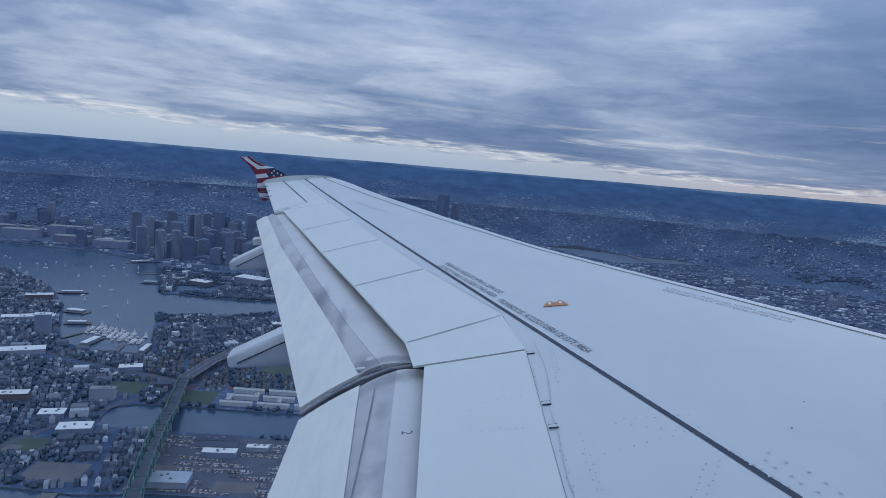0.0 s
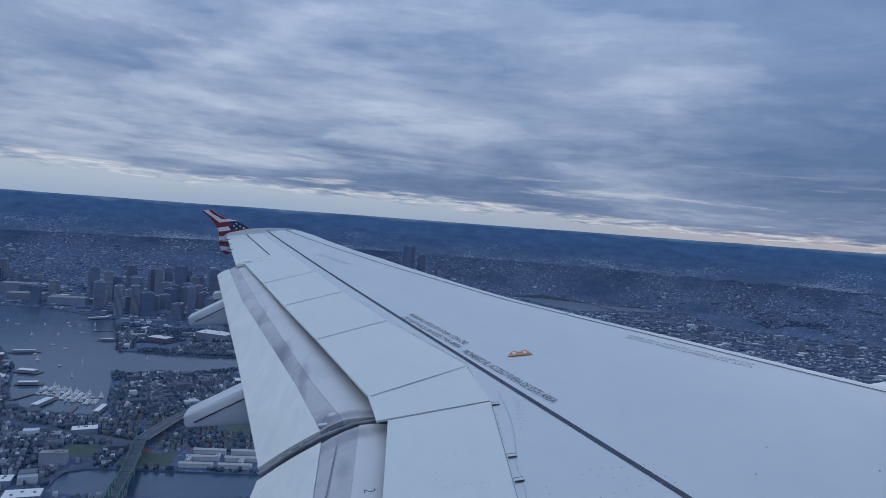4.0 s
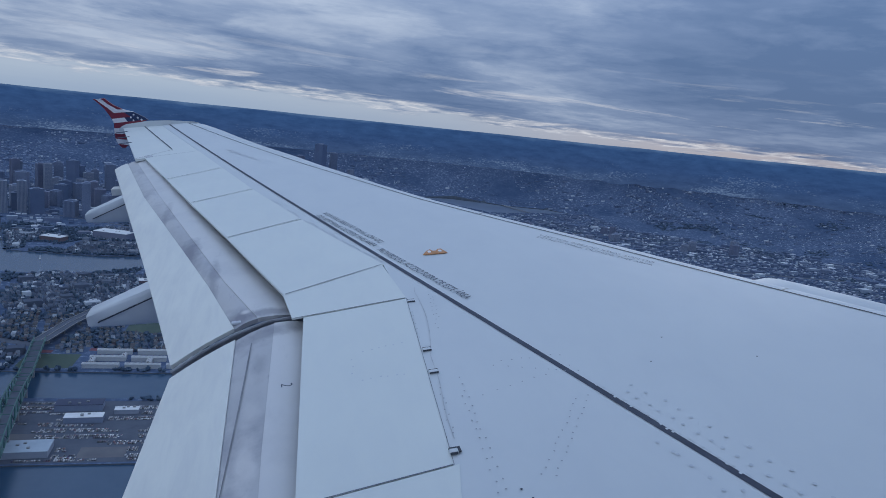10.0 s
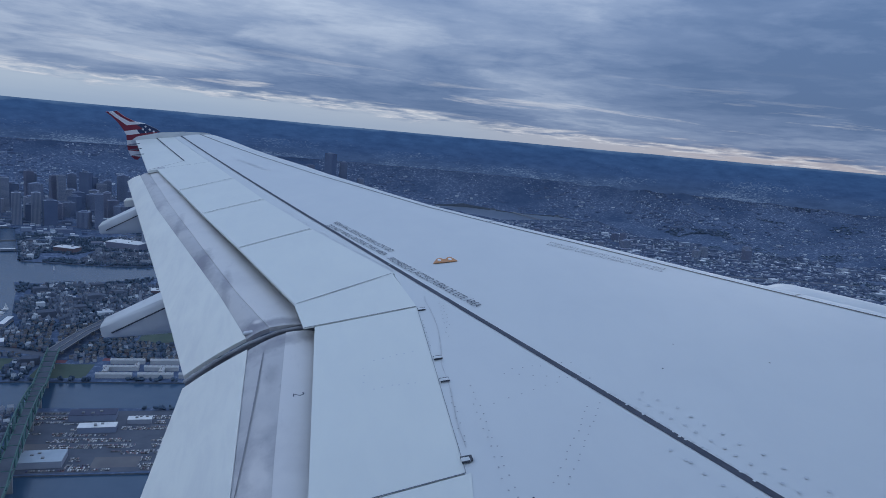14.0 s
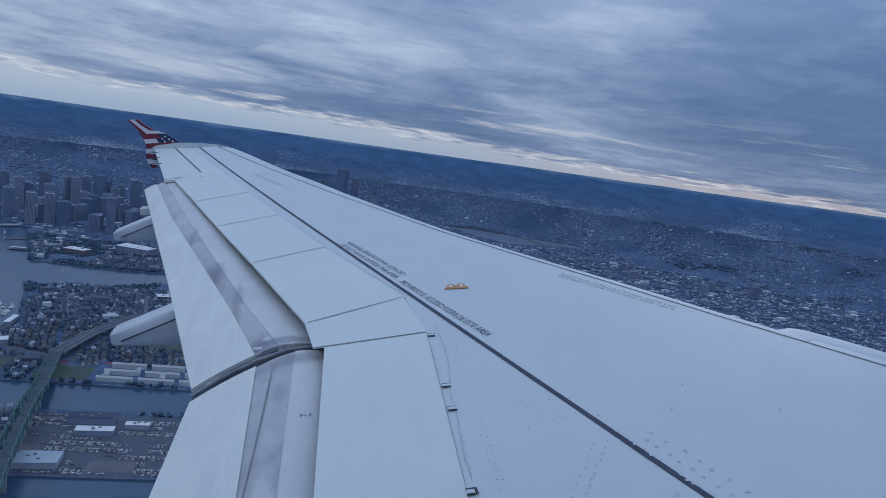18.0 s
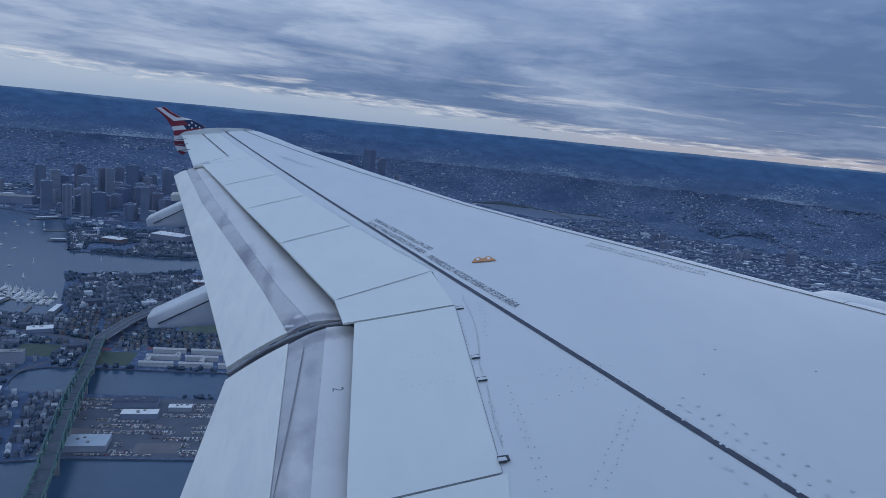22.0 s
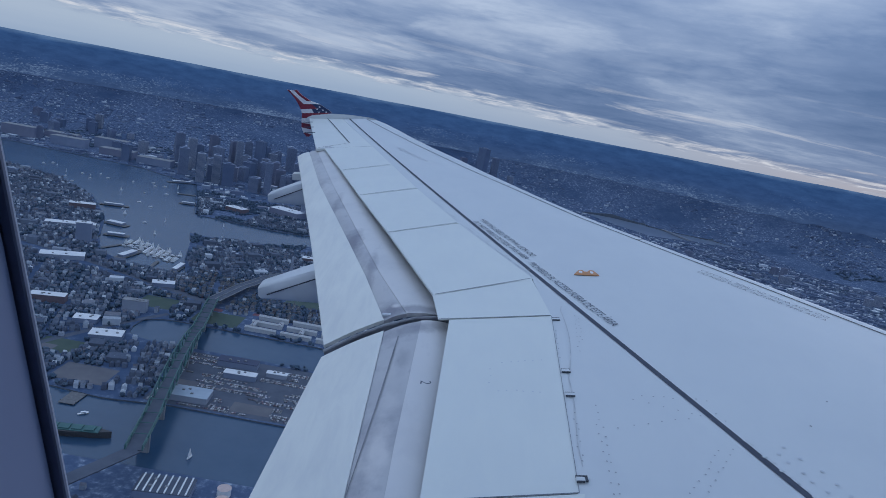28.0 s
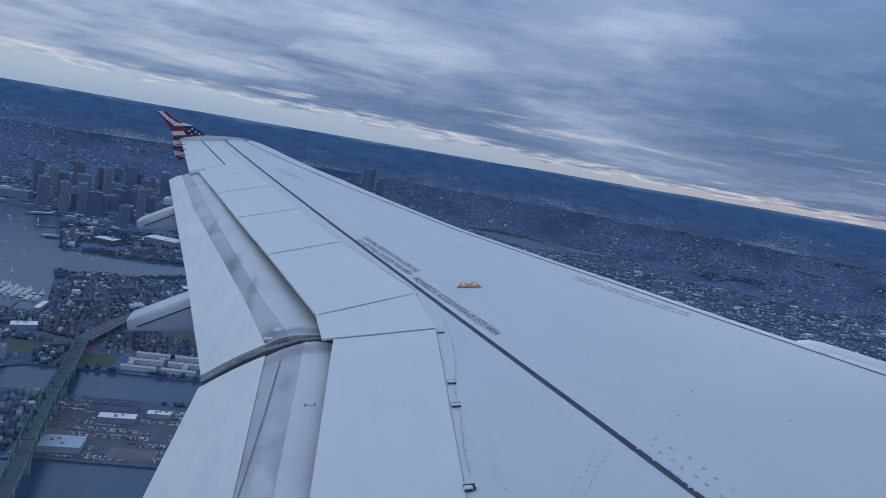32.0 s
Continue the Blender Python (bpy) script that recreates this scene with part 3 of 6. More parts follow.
# Added filler body; its dark colour stands in for shade in the panel gaps.
part("dark_gap_filler", skin_panel(lambda y: x_front(y) + 0.2, lambda y: x_front(y) - 0.75, 1.9, 13.2, 24, 2, 0.2, -0.06), GAP_DARK, wing)


def lower_body():
    bm = bmesh.new()
    rings = []
    for i in range(25):
        y = 1.9 + (16.5 - 1.9) * i / 24
        t = 0.55 - 0.027 * y
        xf, xr = x_slat(y) + 0.02, x_front(y) - 0.6 * (1 - 0.4 * (y > 13))
        pts = [(xf, skin_z(xf, y) - 0.06), (xf, skin_z(xf, y) - 0.7 * t), ((xf + xr) / 2, skin_z(xr, y) - t), (xr, skin_z(xr, y) - 0.25 * t), (xr, skin_z(xr, y) - 0.1)]
        rings.append([bm.verts.new((px, y, pz)) for px, pz in pts])
    for a, b in zip(rings, rings[1:]):
        for j in range(len(a) - 1):
            bm.faces.new((a[j], a[j + 1], b[j + 1], b[j]))
    bmesh.ops.recalc_face_normals(bm, faces=bm.faces[:])
    return bm


part("lower_skin", lower_body(), GREY_METAL, wing, "grey underside of the wing", True)

# Slats along the leading edge.
SLAT = [(0.012, -0.002), (0.07, -0.006), (0.13, -0.020), (0.19, -0.048), (0.24, -0.09), (0.265, -0.15), (0.24, -0.21), (0.14, -0.27), (0.0, -0.30)]


def slat(y0, y1):
    bm, rings, n = bmesh.new(), [], max(4, int((y1 - y0) * 3))
    for i in range(n + 1):
        y = y0 + (y1 - y0) * i / n
        k = 1.0 if y < 14 else 1.0 - 0.12 * (y - 14) / 2.6
        wide = 1.0 + float(interp(y, [10.4, 12.9, 14.7, 16.5], [0.0, 0.48, 0.48, 0.72]))
        ring = []
        for d, dz in SLAT:
            yy = y + 0.449 * d * wide * (1.0 if y < 15.9 else (16.6 - y) / 0.7)
            ring.append(bm.verts.new((x_slat(y) + 0.894 * d * wide, yy, skin_z(x_slat(y), y) + dz * k)))
        rings.append(ring)
    for a, b in zip(rings, rings[1:]):
        for j in range(len(a) - 1):
            bm.faces.new((a[j], a[j + 1], b[j + 1], b[j]))
    bmesh.ops.recalc_face_normals(bm, faces=bm.faces[:])
    return bm


for y0, y1 in ((1.9, 5.60), (5.61, 8.62), (8.63, 11.1), (11.11, 13.6), (13.61, 16.5)):
    part("slat", slat(y0, y1), WHITE, wing, "white leading-edge slat", True)


def ribbon(points, width, lift=0.004, flat=None):
    """A thin strip laid on the skin along plan points."""
    bm, rows = bmesh.new(), []
    pts = [Vector(p) for p in points]
    for i, p in enumerate(pts):
        d = (pts[min(i + 1, len(pts) - 1)] - pts[max(i - 1, 0)]).normalized()
        w = width(i / max(1, len(pts) - 1)) if callable(width) else width
        n = Vector((-d.y, d.x)) * w / 2
        row = []
        for q in (p - n, p + n):
            z = skin_z(q.x, q.y) if flat is None else flat(q.x, q.y)
            row.append(bm.verts.new((q.x, q.y, z + lift)))
        rows.append(row)
    for a, b in zip(rows, rows[1:]):
        bm.faces.new((a[0], a[1], b[1], b[0]))
    bmesh.ops.recalc_face_normals(bm, faces=bm.faces[:])
    return bm


def along(fx, y0, y1, n):
    return [(fx(y0 + (y1 - y0) * i / n), y0 + (y1 - y0) * i / n) for i in range(n + 1)]


part("walkway_line", ribbon(along(x_line, 1.95, 16.6, 60), lambda k: 0.042 - 0.012 * k), LINE, wing, "dark painted walkway line, worn along one edge")
part("slat_gap", ribbon(along(lambda y: x_slat(y) + 0.004, 1.95, 16.5, 60), 0.022, 0.003), SEAL, wing)
part("tip_seam", ribbon([(-8.28, 16.8 - 0.12), (-7.34, 13.78)], 0.022, 0.004), LINE, wing)
part("aileron_seam", ribbon([(-7.36, 13.74), (-7.83, 13.2)], 0.01, 0.004), SEAL, wing)

# Outer trailing edge with the aileron, up to the tip.


def x_tip_rear(y):
    return -7.83 - 0.244 * (y - 13.16)


part("aileron", skin_panel(lambda y: x_front(y) + 0.0, x_tip_rear, 13.42, 16.62, 14, 6, 0.04, 0.0, 13.16, 16.66), WHITE_AFT, wing, "white aileron at the outer trailing edge", True)


def tip_cap():
    """The rounded rim that closes the wing tip."""
    bm, rings = bmesh.new(), []
    for i in range(25):
        k = i / 24
        x = -8.75 + (-6.87 + 8.75) * k
        yb = 16.60 - 0.16 * max(0.0, (k - 0.72) / 0.28) ** 1.5
        z0 = z_rear(16.6) + float(interp(x, [-8.75, -8.65, -8.15, -7.75, -7.2, -7.02, -6.87], [0.04, 0.06, 0.108, 0.090, 0.025, -0.04, -0.10]))
        ring = []
        e = min(1.0, ((k + 0.004) / 0.08) ** 0.5, ((1.004 - k) / 0.22) ** 0.5)
        for a in range(7):
            an = math.pi * a / 6
            ring.append(bm.verts.new((x, yb - 0.03 + 0.12 * e * math.sin(an), z0 - 0.08 + 0.08 * e * math.cos(an))))
        rings.append(ring)
    for a, b in zip(rings, rings[1:]):
        for j in range(7):
            bm.faces.new((a[j], a[(j + 1) % 7], b[(j + 1) % 7], b[j]))
    bm.faces.new(rings[0]), bm.faces.new(rings[-1])
    bmesh.ops.recalc_face_normals(bm, faces=bm.faces[:])
    return bm


part("tip_cap", tip_cap(), WHITE, wing, "", True)

# Spoilers, each with a rear edge that overhangs the flap.
REAR = [(6.69, -5.570), (8.40, -6.112), (9.985, -6.637), (11.45, -7.11), (13.19, -7.690)]
FRONT_Y = [7.09, 8.79, 10.40, 11.92, 13.40]


def x_rear(y):
    return float(interp(y, [p[0] for p in REAR], [p[1] for p in REAR]))


for k in range(4):
    g = 0.006
    part("spoiler", skin_panel(x_front, x_rear, FRONT_Y[k] + g, FRONT_Y[k + 1] - g, 6, 5, 0.022, 0.004, REAR[k][0] + g, REAR[k + 1][0] - g, 0.004), WHITE_AFT, wing, "white spoiler panel over the flap", True)


def flat_panel(corners, nx, ny, thick, lift):
    """A four-cornered skin panel: rear inner, front inner, front outer, rear outer."""
    a, b, c, d = (Vector((*p, 0)) for p in corners)
    rows = []
    for i in range(ny + 1):
        p0, p1 = b.lerp(c, i / ny), a.lerp(d, i / ny)
        rows.append([(q.x, q.y, skin_z(q.x, q.y) + lift) for q in (p0.lerp(p1, j / nx) for j in range(nx + 1))])
    return sheet(rows, thick)


part("corner_panel", flat_panel([(-5.519, 6.213), (-4.655, 6.322), (-4.722, 7.086), (-5.577, 6.684)], 4, 3, 0.012, 0.007), WHITE_AFT, wing, "white overlapping panel at the wing kink", True)
part("inner_spoiler", flat_panel([(-5.558, 4.19), (-4.802, 4.28), (-4.655, 6.316), (-5.437, 6.217)], 5, 8, 0.022, 0.002), WHITE_AFT, wing, "white inner spoiler panel", True)
part("inner_panel", flat_panel([(-5.66, 2.0), (-5.28, 2.0), (-4.775, 4.27), (-5.56, 4.178)], 4, 8, 0.022, 0.006), WHITE_AFT, wing, "white trailing panel beside the fuselage", True)
part("hinge_gap", ribbon([(-4.7995, 4.28), (-4.653, 6.310)], 0.003, 0.006), SEAL_GAP_GREY, wing)
for k in range(5):
    part("panel_joint", ribbon([(x_front(FRONT_Y[k]) - 0.02, FRONT_Y[k]), (REAR[k][1] + 0.01, REAR[k][0])], 0.0085, 0.0125), SEAM_DARK, wing)
part("panel_joint", ribbon([(-5.512, 6.215), (-4.66, 6.319)], 0.006, 0.0085), SEAM_DARK, wing)
part("panel_joint", ribbon([(-5.555, 4.186), (-4.80, 4.272)], 0.007, 0.010), SEAM_DARK, wing)
for y0, x0, w in ((6.25, -4.630, 0.055), (5.45, -4.680, 0.055), (5.16, -4.701, 0.055)):
    plate = part("hinge_plate", box((x0 - w / 2, y0 - 0.018, -0.004), (x0 + w / 2, y0 + 0.018, 0.010), 0.003), WHITE, wing)
    for k in (-1, 1):
        part("plate_gap", box((x0 - w / 2, y0 + k * 0.018 - 0.0010, 0.0), (x0 + w / 2 + 0.002, y0 + k * 0.018 + 0.0010, 0.0108)), SEAL, plate)
plate = part("hinge_plate", box((-4.800, 4.350, -0.004), (-4.756, 4.384, 0.010), 0.003), WHITE, wing)
part("plate_gap", box((-4.800, 4.384, 0.0), (-4.742, 4.392, 0.0105)), GAP_DARK, plate)
part("plate_gap", box((-4.756, 4.352, 0.0), (-4.742, 4.384, 0.0095)), GAP_DARK, plate)
part("plate_gap", box((-4.800, 4.346, 0.0), (-4.760, 4.350, 0.0105)), SEAL, plate)

# Flaps: a cove under the spoilers, a worn band and the painted aft part.


def flap(name, stations, label):
    """stations: (front, band front, band rear, trailing edge) points from inboard to outboard."""
    top = new(name)
    top.parent = wing
    tagged(top, label)
    n = 12
    for pn, a, b, m, lift in (("cove", 0, 1, FLAP_COVE, 0.0), ("worn_band", 1, 2, FLAP_BAND, -0.006), ("aft_skin", 2, 3, FLAP_WHITE, 0.006)):
        rows = []
        for i in range(n + 1):
            k = i / n * (len(stations) - 1)
            s = min(int(k), len(stations) - 2)
            f = k - s
            p, q = (Vector(stations[s][c]).lerp(Vector(stations[s + 1][c]), f) for c in (a, b))
            rows.append([tuple(p.lerp(q, j / 6) + Vector((0, 0, lift + (0.035 if a == 0 else 0.012) * math.sin(math.pi * j / 6)))) for j in range(7)])
        part(pn, sheet(rows, 0.035 if a < 2 else 0.03), m, top, "", True)
    return top


OUTER = [((-5.30, 6.56, -0.20), (-5.785, 6.58, -0.122), (-5.965, 6.53, -0.17), (-6.420, 6.33, -0.31)),
                    ((-5.60, 7.40, -0.19), (-6.085, 7.43, -0.115), (-6.235, 7.48, -0.16), (-6.685, 7.40, -0.273)),
                    ((-5.95, 8.40, -0.18), (-6.412, 8.50, -0.106), (-6.555, 8.50, -0.15), (-6.99, 8.62, -0.23)),
                    ((-6.72, 10.90, -0.125), (-7.15, 10.90, -0.068), (-7.345, 10.95, -0.10), (-7.58, 10.90, -0.178)),
                    ((-7.50, 13.44, -0.07), (-7.855, 13.345, -0.031), (-7.985, 13.29, -0.06), (-8.17, 13.18, -0.125))]
INNER = [((-5.40, 2.0, -0.22), (-5.80, 2.0, -0.108), (-5.955, 2.0, -0.17), (-6.62, 2.0, -0.33)),
                    ((-5.36, 4.8, -0.21), (-5.725, 4.8, -0.108), (-5.948, 4.85, -0.17), (-6.46, 5.0, -0.31)),
                    ((-5.28, 6.40, -0.20), (-5.655, 6.41, -0.105), (-5.945, 6.33, -0.17), (-6.40, 6.125, -0.305))]
flap("outer_flap", OUTER, "white outer flap, extended, with a grimy worn band")
flap("inner_flap", INNER, "white inner flap, extended, with a grimy worn band")


def seal_between():
    bm = bmesh.new()
    pts = [(-5.30, 6.50, -0.135), (-5.48, 6.51, -0.125), (-5.70, 6.51, -0.135), (-5.95, 6.455, -0.180), (-6.20, 6.355, -0.248), (-6.41, 6.25, -0.318)]
    for a, b in zip(pts, pts[1:]):
        tube(bm, a, b, 0.015, 0.015, 10)
    return bm


part("flap_seal", seal_between(), SEAL_GAP_GREY, wing, "grimy grey rubber seal between the flaps", True)

def flap_end_cover():
    """A dark sheet added under the seal to hide the outer flap's white end wall."""
    bm, rows = bmesh.new(), []
    for x, y, z in ((-5.30, 6.56, -0.115), (-5.48, 6.57, -0.115), (-5.70, 6.565, -0.135), (-5.95, 6.51, -0.185), (-6.20, 6.40, -0.255), (-6.41, 6.30, -0.325)):
        rows.append([bm.verts.new((x, y - 0.014, z)), bm.verts.new((x, y - 0.022, z - 0.14))])
    for a, b in zip(rows, rows[1:]):
        bm.faces.new((a[0], a[1], b[1], b[0]))
    return bm


part("flap_end_cover", flap_end_cover(), SEAL_GAP_GREY, wing, "", True)
# Dark floor sheet, coloured to stand for the shade down the flap gap.
part("flap_gap", ribbon([(-5.30, 6.45), (-5.48, 6.46), (-5.70, 6.455), (-5.95, 6.40), (-6.20, 6.29), (-6.40, 6.20)], 0.28, -0.10,
                        lambda x, y: float(interp(-x, [5.3, 5.48, 5.7, 5.95, 6.2, 6.41], [-0.12, -0.115, -0.135, -0.185, -0.255, -0.325]))), SEAL_GAP_GREY, wing)
for bx, by, bz in ((-5.95, 6.60, -0.150),):
    part("seal_clip", box((bx - 0.035, by - 0.02, bz - 0.01), (bx + 0.035, by + 0.02, bz + 0.008), 0.003), PALE_INK, wing)


def on_band(x, y):
    """Height of the inner flap's worn band."""
    xf, zf = float(interp(y, [2, 4.8, 6.4], [-5.80, -5.725, -5.655])), -0.107
    k = (xf - x) / (xf - float(interp(y, [2, 4.85, 6.34], [-5.955, -5.948, -5.945])))
    return zf + (-0.17 - zf) * k + 0.012 * math.sin(math.pi * k) - 0.006


crease = [(max(-5.94, -5.834 - 0.0675 * (5.93 - y)) + 0.005 * math.sin(2.6 * y), y) for y in (2.1 + 0.11 * i for i in range(38))]
part("flap_crease", ribbon(crease, lambda k: 0.008 + 0.004 * math.sin(9 * k), 0.005, on_band), SEAL_GAP_GREY, wing)


def fairing(y, x0, x1, ztip, ztop, zlow, w):
    """A flap-track fairing: a canoe under the flap with a blunt tail."""
    bm, rings = bmesh.new(), []
    prof = [(0.0, 0.70, 0.012), (0.012, 0.80, 0.0), (0.10, 0.86, 0.0), (0.3, 0.95, 0.0), (0.55, 1.0, 0.0), (0.8, 0.9, 0.0), (1.0, 0.5, 0.05)]
    for k, s, dz in prof:
        x = x0 + (x1 - x0) * k
        top = ztip + (ztop - ztip) * min(1.0, k / 0.34) - dz
        low = ztip - 0.14 + (zlow - ztip + 0.14) * min(1.0, k / 0.34) + 1.2 * dz
        ring = []
        for a in range(14):
            an = 2 * math.pi * a / 14
            cy, cz = math.cos(an), math.sin(an)
            py = math.copysign(abs(cy) ** 0.42, cy) * w / 2 * s
            pz = (top + low) / 2 + math.copysign(abs(cz) ** 0.42, cz) * (top - low) / 2
            ring.append(bm.verts.new((x, y + py, pz)))
        rings.append(ring)
    for a, b in zip(rings, rings[1:]):
        for j in range(14):
            bm.faces.new((a[j], a[(j + 1) % 14], b[(j + 1) % 14], b[j]))
    bm.faces.new(rings[0]), bm.faces.new(rings[-1])
    bmesh.ops.recalc_face_normals(bm, faces=bm.faces[:])
    return bm


for y, x0, zt, ztop, zl, w in ((8.0, -7.40, -0.455, -0.22, -0.64, 0.30), (11.5, -8.24, -0.365, -0.12, -0.555, 0.27)):
    fa = part("flap_track_fairing", fairing(y, x0, x0 + 1.9, zt, ztop, zl, w), GREY_METAL, wing, "grey canoe-shaped fairing under the flap", True)
    bm = bmesh.new()
    add_box(bm, (0, -0.004, -0.006), (0.62, 0.004, 0.006), Matrix.Translation((x0 + 0.10, y - w / 2 + 0.012, zt - 0.075)) @ pose(0, 0, 0, 0, -21, -4))
    part("seam", bm, SEAL, fa)
part("hinge_fairing", box((-8.09, 12.38, -0.366), (-7.7, 12.56, -0.262), 0.006), FLAP_WHITE, wing)

# Engine pylon and nacelle ahead of the leading edge.


def nacelle():
    bm, rings = bmesh.new(), []
    for x, r in ((-2.6, 0.55), (-1.8, 0.82), (-0.9, 0.98), (0.1, 1.05), (1.2, 1.04), (1.9, 0.97), (2.2, 0.86), (2.15, 0.78), (1.6, 0.76)):
        rings.append([bm.verts.new((x, 5.75 + r * math.cos(a), -2.0 + r * math.sin(a))) for a in (2 * math.pi * i / 32 for i in range(32))])
    for a, b in zip(rings, rings[1:]):
        for j in range(32):
            bm.faces.new((a[j], a[(j + 1) % 32], b[(j + 1) % 32], b[j]))
    bmesh.ops.recalc_face_normals(bm, faces=bm.faces[:])
    return bm


def pylon():
    bm, rings = bmesh.new(), []
    for x, top, w in ((-2.75, -0.09, 0.02), (-2.3, -0.06, 0.26), (-1.95, -0.045, 0.42), (-1.66, -0.045, 0.46), (-1.29, -0.165, 0.46), (-0.70, -0.365, 0.42), (0.0, -0.60, 0.34), (0.7, -0.86, 0.2)):
        ring = [bm.verts.new((x, 5.72 + w, top - 1.3))]
        for a in range(9):
            an = math.pi * a / 8
            ring.append(bm.verts.new((x, 5.72 + w * math.cos(an), top - 0.30 + 0.30 * math.sin(an) ** 0.7)))
        rings.append(ring + [bm.verts.new((x, 5.72 - w, top - 1.3))])
    for a, b in zip(rings, rings[1:]):
        for j in range(10):
            bm.faces.new((a[j], a[j + 1], b[j + 1], b[j]))
    bmesh.ops.recalc_face_normals(bm, faces=bm.faces[:])
    return bm


part("engine_pylon", pylon(), WHITE, wing, "white engine pylon fairing", True)
part("engine_nacelle", nacelle(), WHITE, wing, "white engine nacelle", True)

# Tip fence painted as a flag.
FENCE = [((-8.771, -0.332), (-8.728, -0.341)), ((-8.839, -0.255), (-8.649, -0.270)), ((-8.872, -0.135), (-8.628, -0.153)), ((-8.867, -0.017), (-8.640, -0.033)),
         ((-8.856, 0.099), (-8.600, 0.086)), ((-8.846, 0.205), (-8.176, 0.205)), ((-8.870, 0.285), (-8.255, 0.280)), ((-8.915, 0.375), (-8.440, 0.405)),
         ((-8.974, 0.482), (-8.630, 0.470)), ((-9.072, 0.613), (-8.820, 0.586)), ((-9.154, 0.708), (-8.940, 0.697))]


def fence_part(r0, r1, u0, u1, grow=0.0):
    bm = bmesh.new()
    rows = []
    for r in (r0, r1):
        a, b = FENCE[r]
        row = []
        for j in range(5):
            u = u0 + (u1 - u0) * j / 4
            row.append((a[0] + (b[0] - a[0]) * u, a[1] + (b[1] - a[1]) * u + 0.012 * math.sin(3.1 * u + r)))
        rows.append(row)
    t = 0.022 + grow
    g = [[[bm.verts.new((x, 16.70 + s * t, z)) for x, z in row] for row in rows] for s in (-1, 1)]
    for j in range(4):
        for side in g:
            bm.faces.new((side[0][j], side[0][j + 1], side[1][j + 1], side[1][j]))
    for j in range(4):
        for r in (0, 1):
            bm.faces.new((g[0][r][j], g[0][r][j + 1], g[1][r][j + 1], g[1][r][j]))
    for j in (0, 4):
        bm.faces.new((g[0][0][j], g[0][1][j], g[1][1][j], g[1][0][j]))
    bmesh.ops.recalc_face_normals(bm, faces=bm.faces[:])
    return bm


fence = new("tip_fence")
fence.parent = wing
tagged(fence, "winglet painted with red and white stripes and stars")
SPLIT = [1.0, 1.0, 1.0, 1.0, 1.0, 0.40, 0.62]
for r in range(7):
    part("stripe", fence_part(r, r + 1, 0.0, SPLIT[r]), FLAG_WHITE if r % 2 else RED, fence)
for u0, u1, m, rows in ((0.0, 0.24, RED, (7, 8, 9)), (0.24, 0.70, FLAG_WHITE, (7, 8, 9)), (0.70, 1.0, FLAG_WHITE, (7,)), (0.70, 1.0, RED, (8, 9))):
    for r in rows:
        part("stripe", fence_part(r, r + 1, u0, u1), m, fence)
for r in (5, 6):
    part("canton", fence_part(r, r + 1, SPLIT[r], 1.0, 0.001), BLUE, fence)


def star(x, z, r):
    bm = bmesh.new()
    vs = [bm.verts.new((x + (r if i % 2 == 0 else 0.42 * r) * math.sin(math.pi * i / 5), 16.672, z + (r if i % 2 == 0 else 0.42 * r) * math.cos(math.pi * i / 5))) for i in range(10)]
    bm.faces.new(vs)
    return bm


for x, z in ((-8.50, 0.29), (-8.44, 0.335), (-8.46, 0.225), (-8.37, 0.27), (-8.30, 0.225)):
    part("star", star(x, z, 0.028), FLAG_WHITE, fence)
for y in (16.72, 16.05, 15.42, 14.78):
    bm = bmesh.new()
    tube(bm, (x_tip_rear(y) + 0.05, y, z_rear(y) - 0.005), (x_tip_rear(y) - 0.17, y + 0.04, z_rear(y) - 0.015), 0.011, 0.006, 6)
    part("static_wick", bm, SEAM_DARK, wing, "thin static discharge wick")

# Orange rope fitting on the skin.


def rope_fitting():
    bm = bmesh.new()
    pts = [(0.0, 0.0), (0.05, 0.075), (0.085, 0.085), (0.112, 0.055), (0.14, 0.055), (0.165, 0.085), (0.2, 0.085), (0.26, 0.0)]
    c = Vector((-4.335, 7.185))
    u, v = Vector((0.995, -0.1)), Vector((0.15, 0.985))
    vs = [bm.verts.new((*(c + u * a * 0.86 + v * b * 1.45), 0)) for a, b in pts]
    for w in vs:
        w.co.z = skin_z(w.co.x, w.co.y) + 0.006
    bm.faces.new(vs)
    r = bmesh.ops.extrude_face_region(bm, geom=bm.faces[:])
    for e in r["geom"]:
        if isinstance(e, bmesh.types.BMVert):
            e.co.z += 0.006
    bmesh.ops.recalc_face_normals(bm, faces=bm.faces[:])
    return bm


fitting = part("rope_fitting", rope_fitting(), ORANGE, wing, "orange painted patch round two rope hooks")
for k in (0.070, 0.184):
    bm = bmesh.new()
    x, y = -4.335 + 0.995 * 0.86 * k + 0.15 * 1.45 * 0.042, 7.185 - 0.1 * 0.86 * k + 0.985 * 1.45 * 0.042
    bmesh.ops.create_cone(bm, cap_ends=True, segments=14, radius1=0.022, radius2=0.018, depth=0.016, matrix=Matrix.Translation((x, y, skin_z(x, y) + 0.013)) @ Matrix.Diagonal((0.8, 1.3, 0.4, 1)))
    part("hook_eye", bm, FLAG_WHITE, fitting)


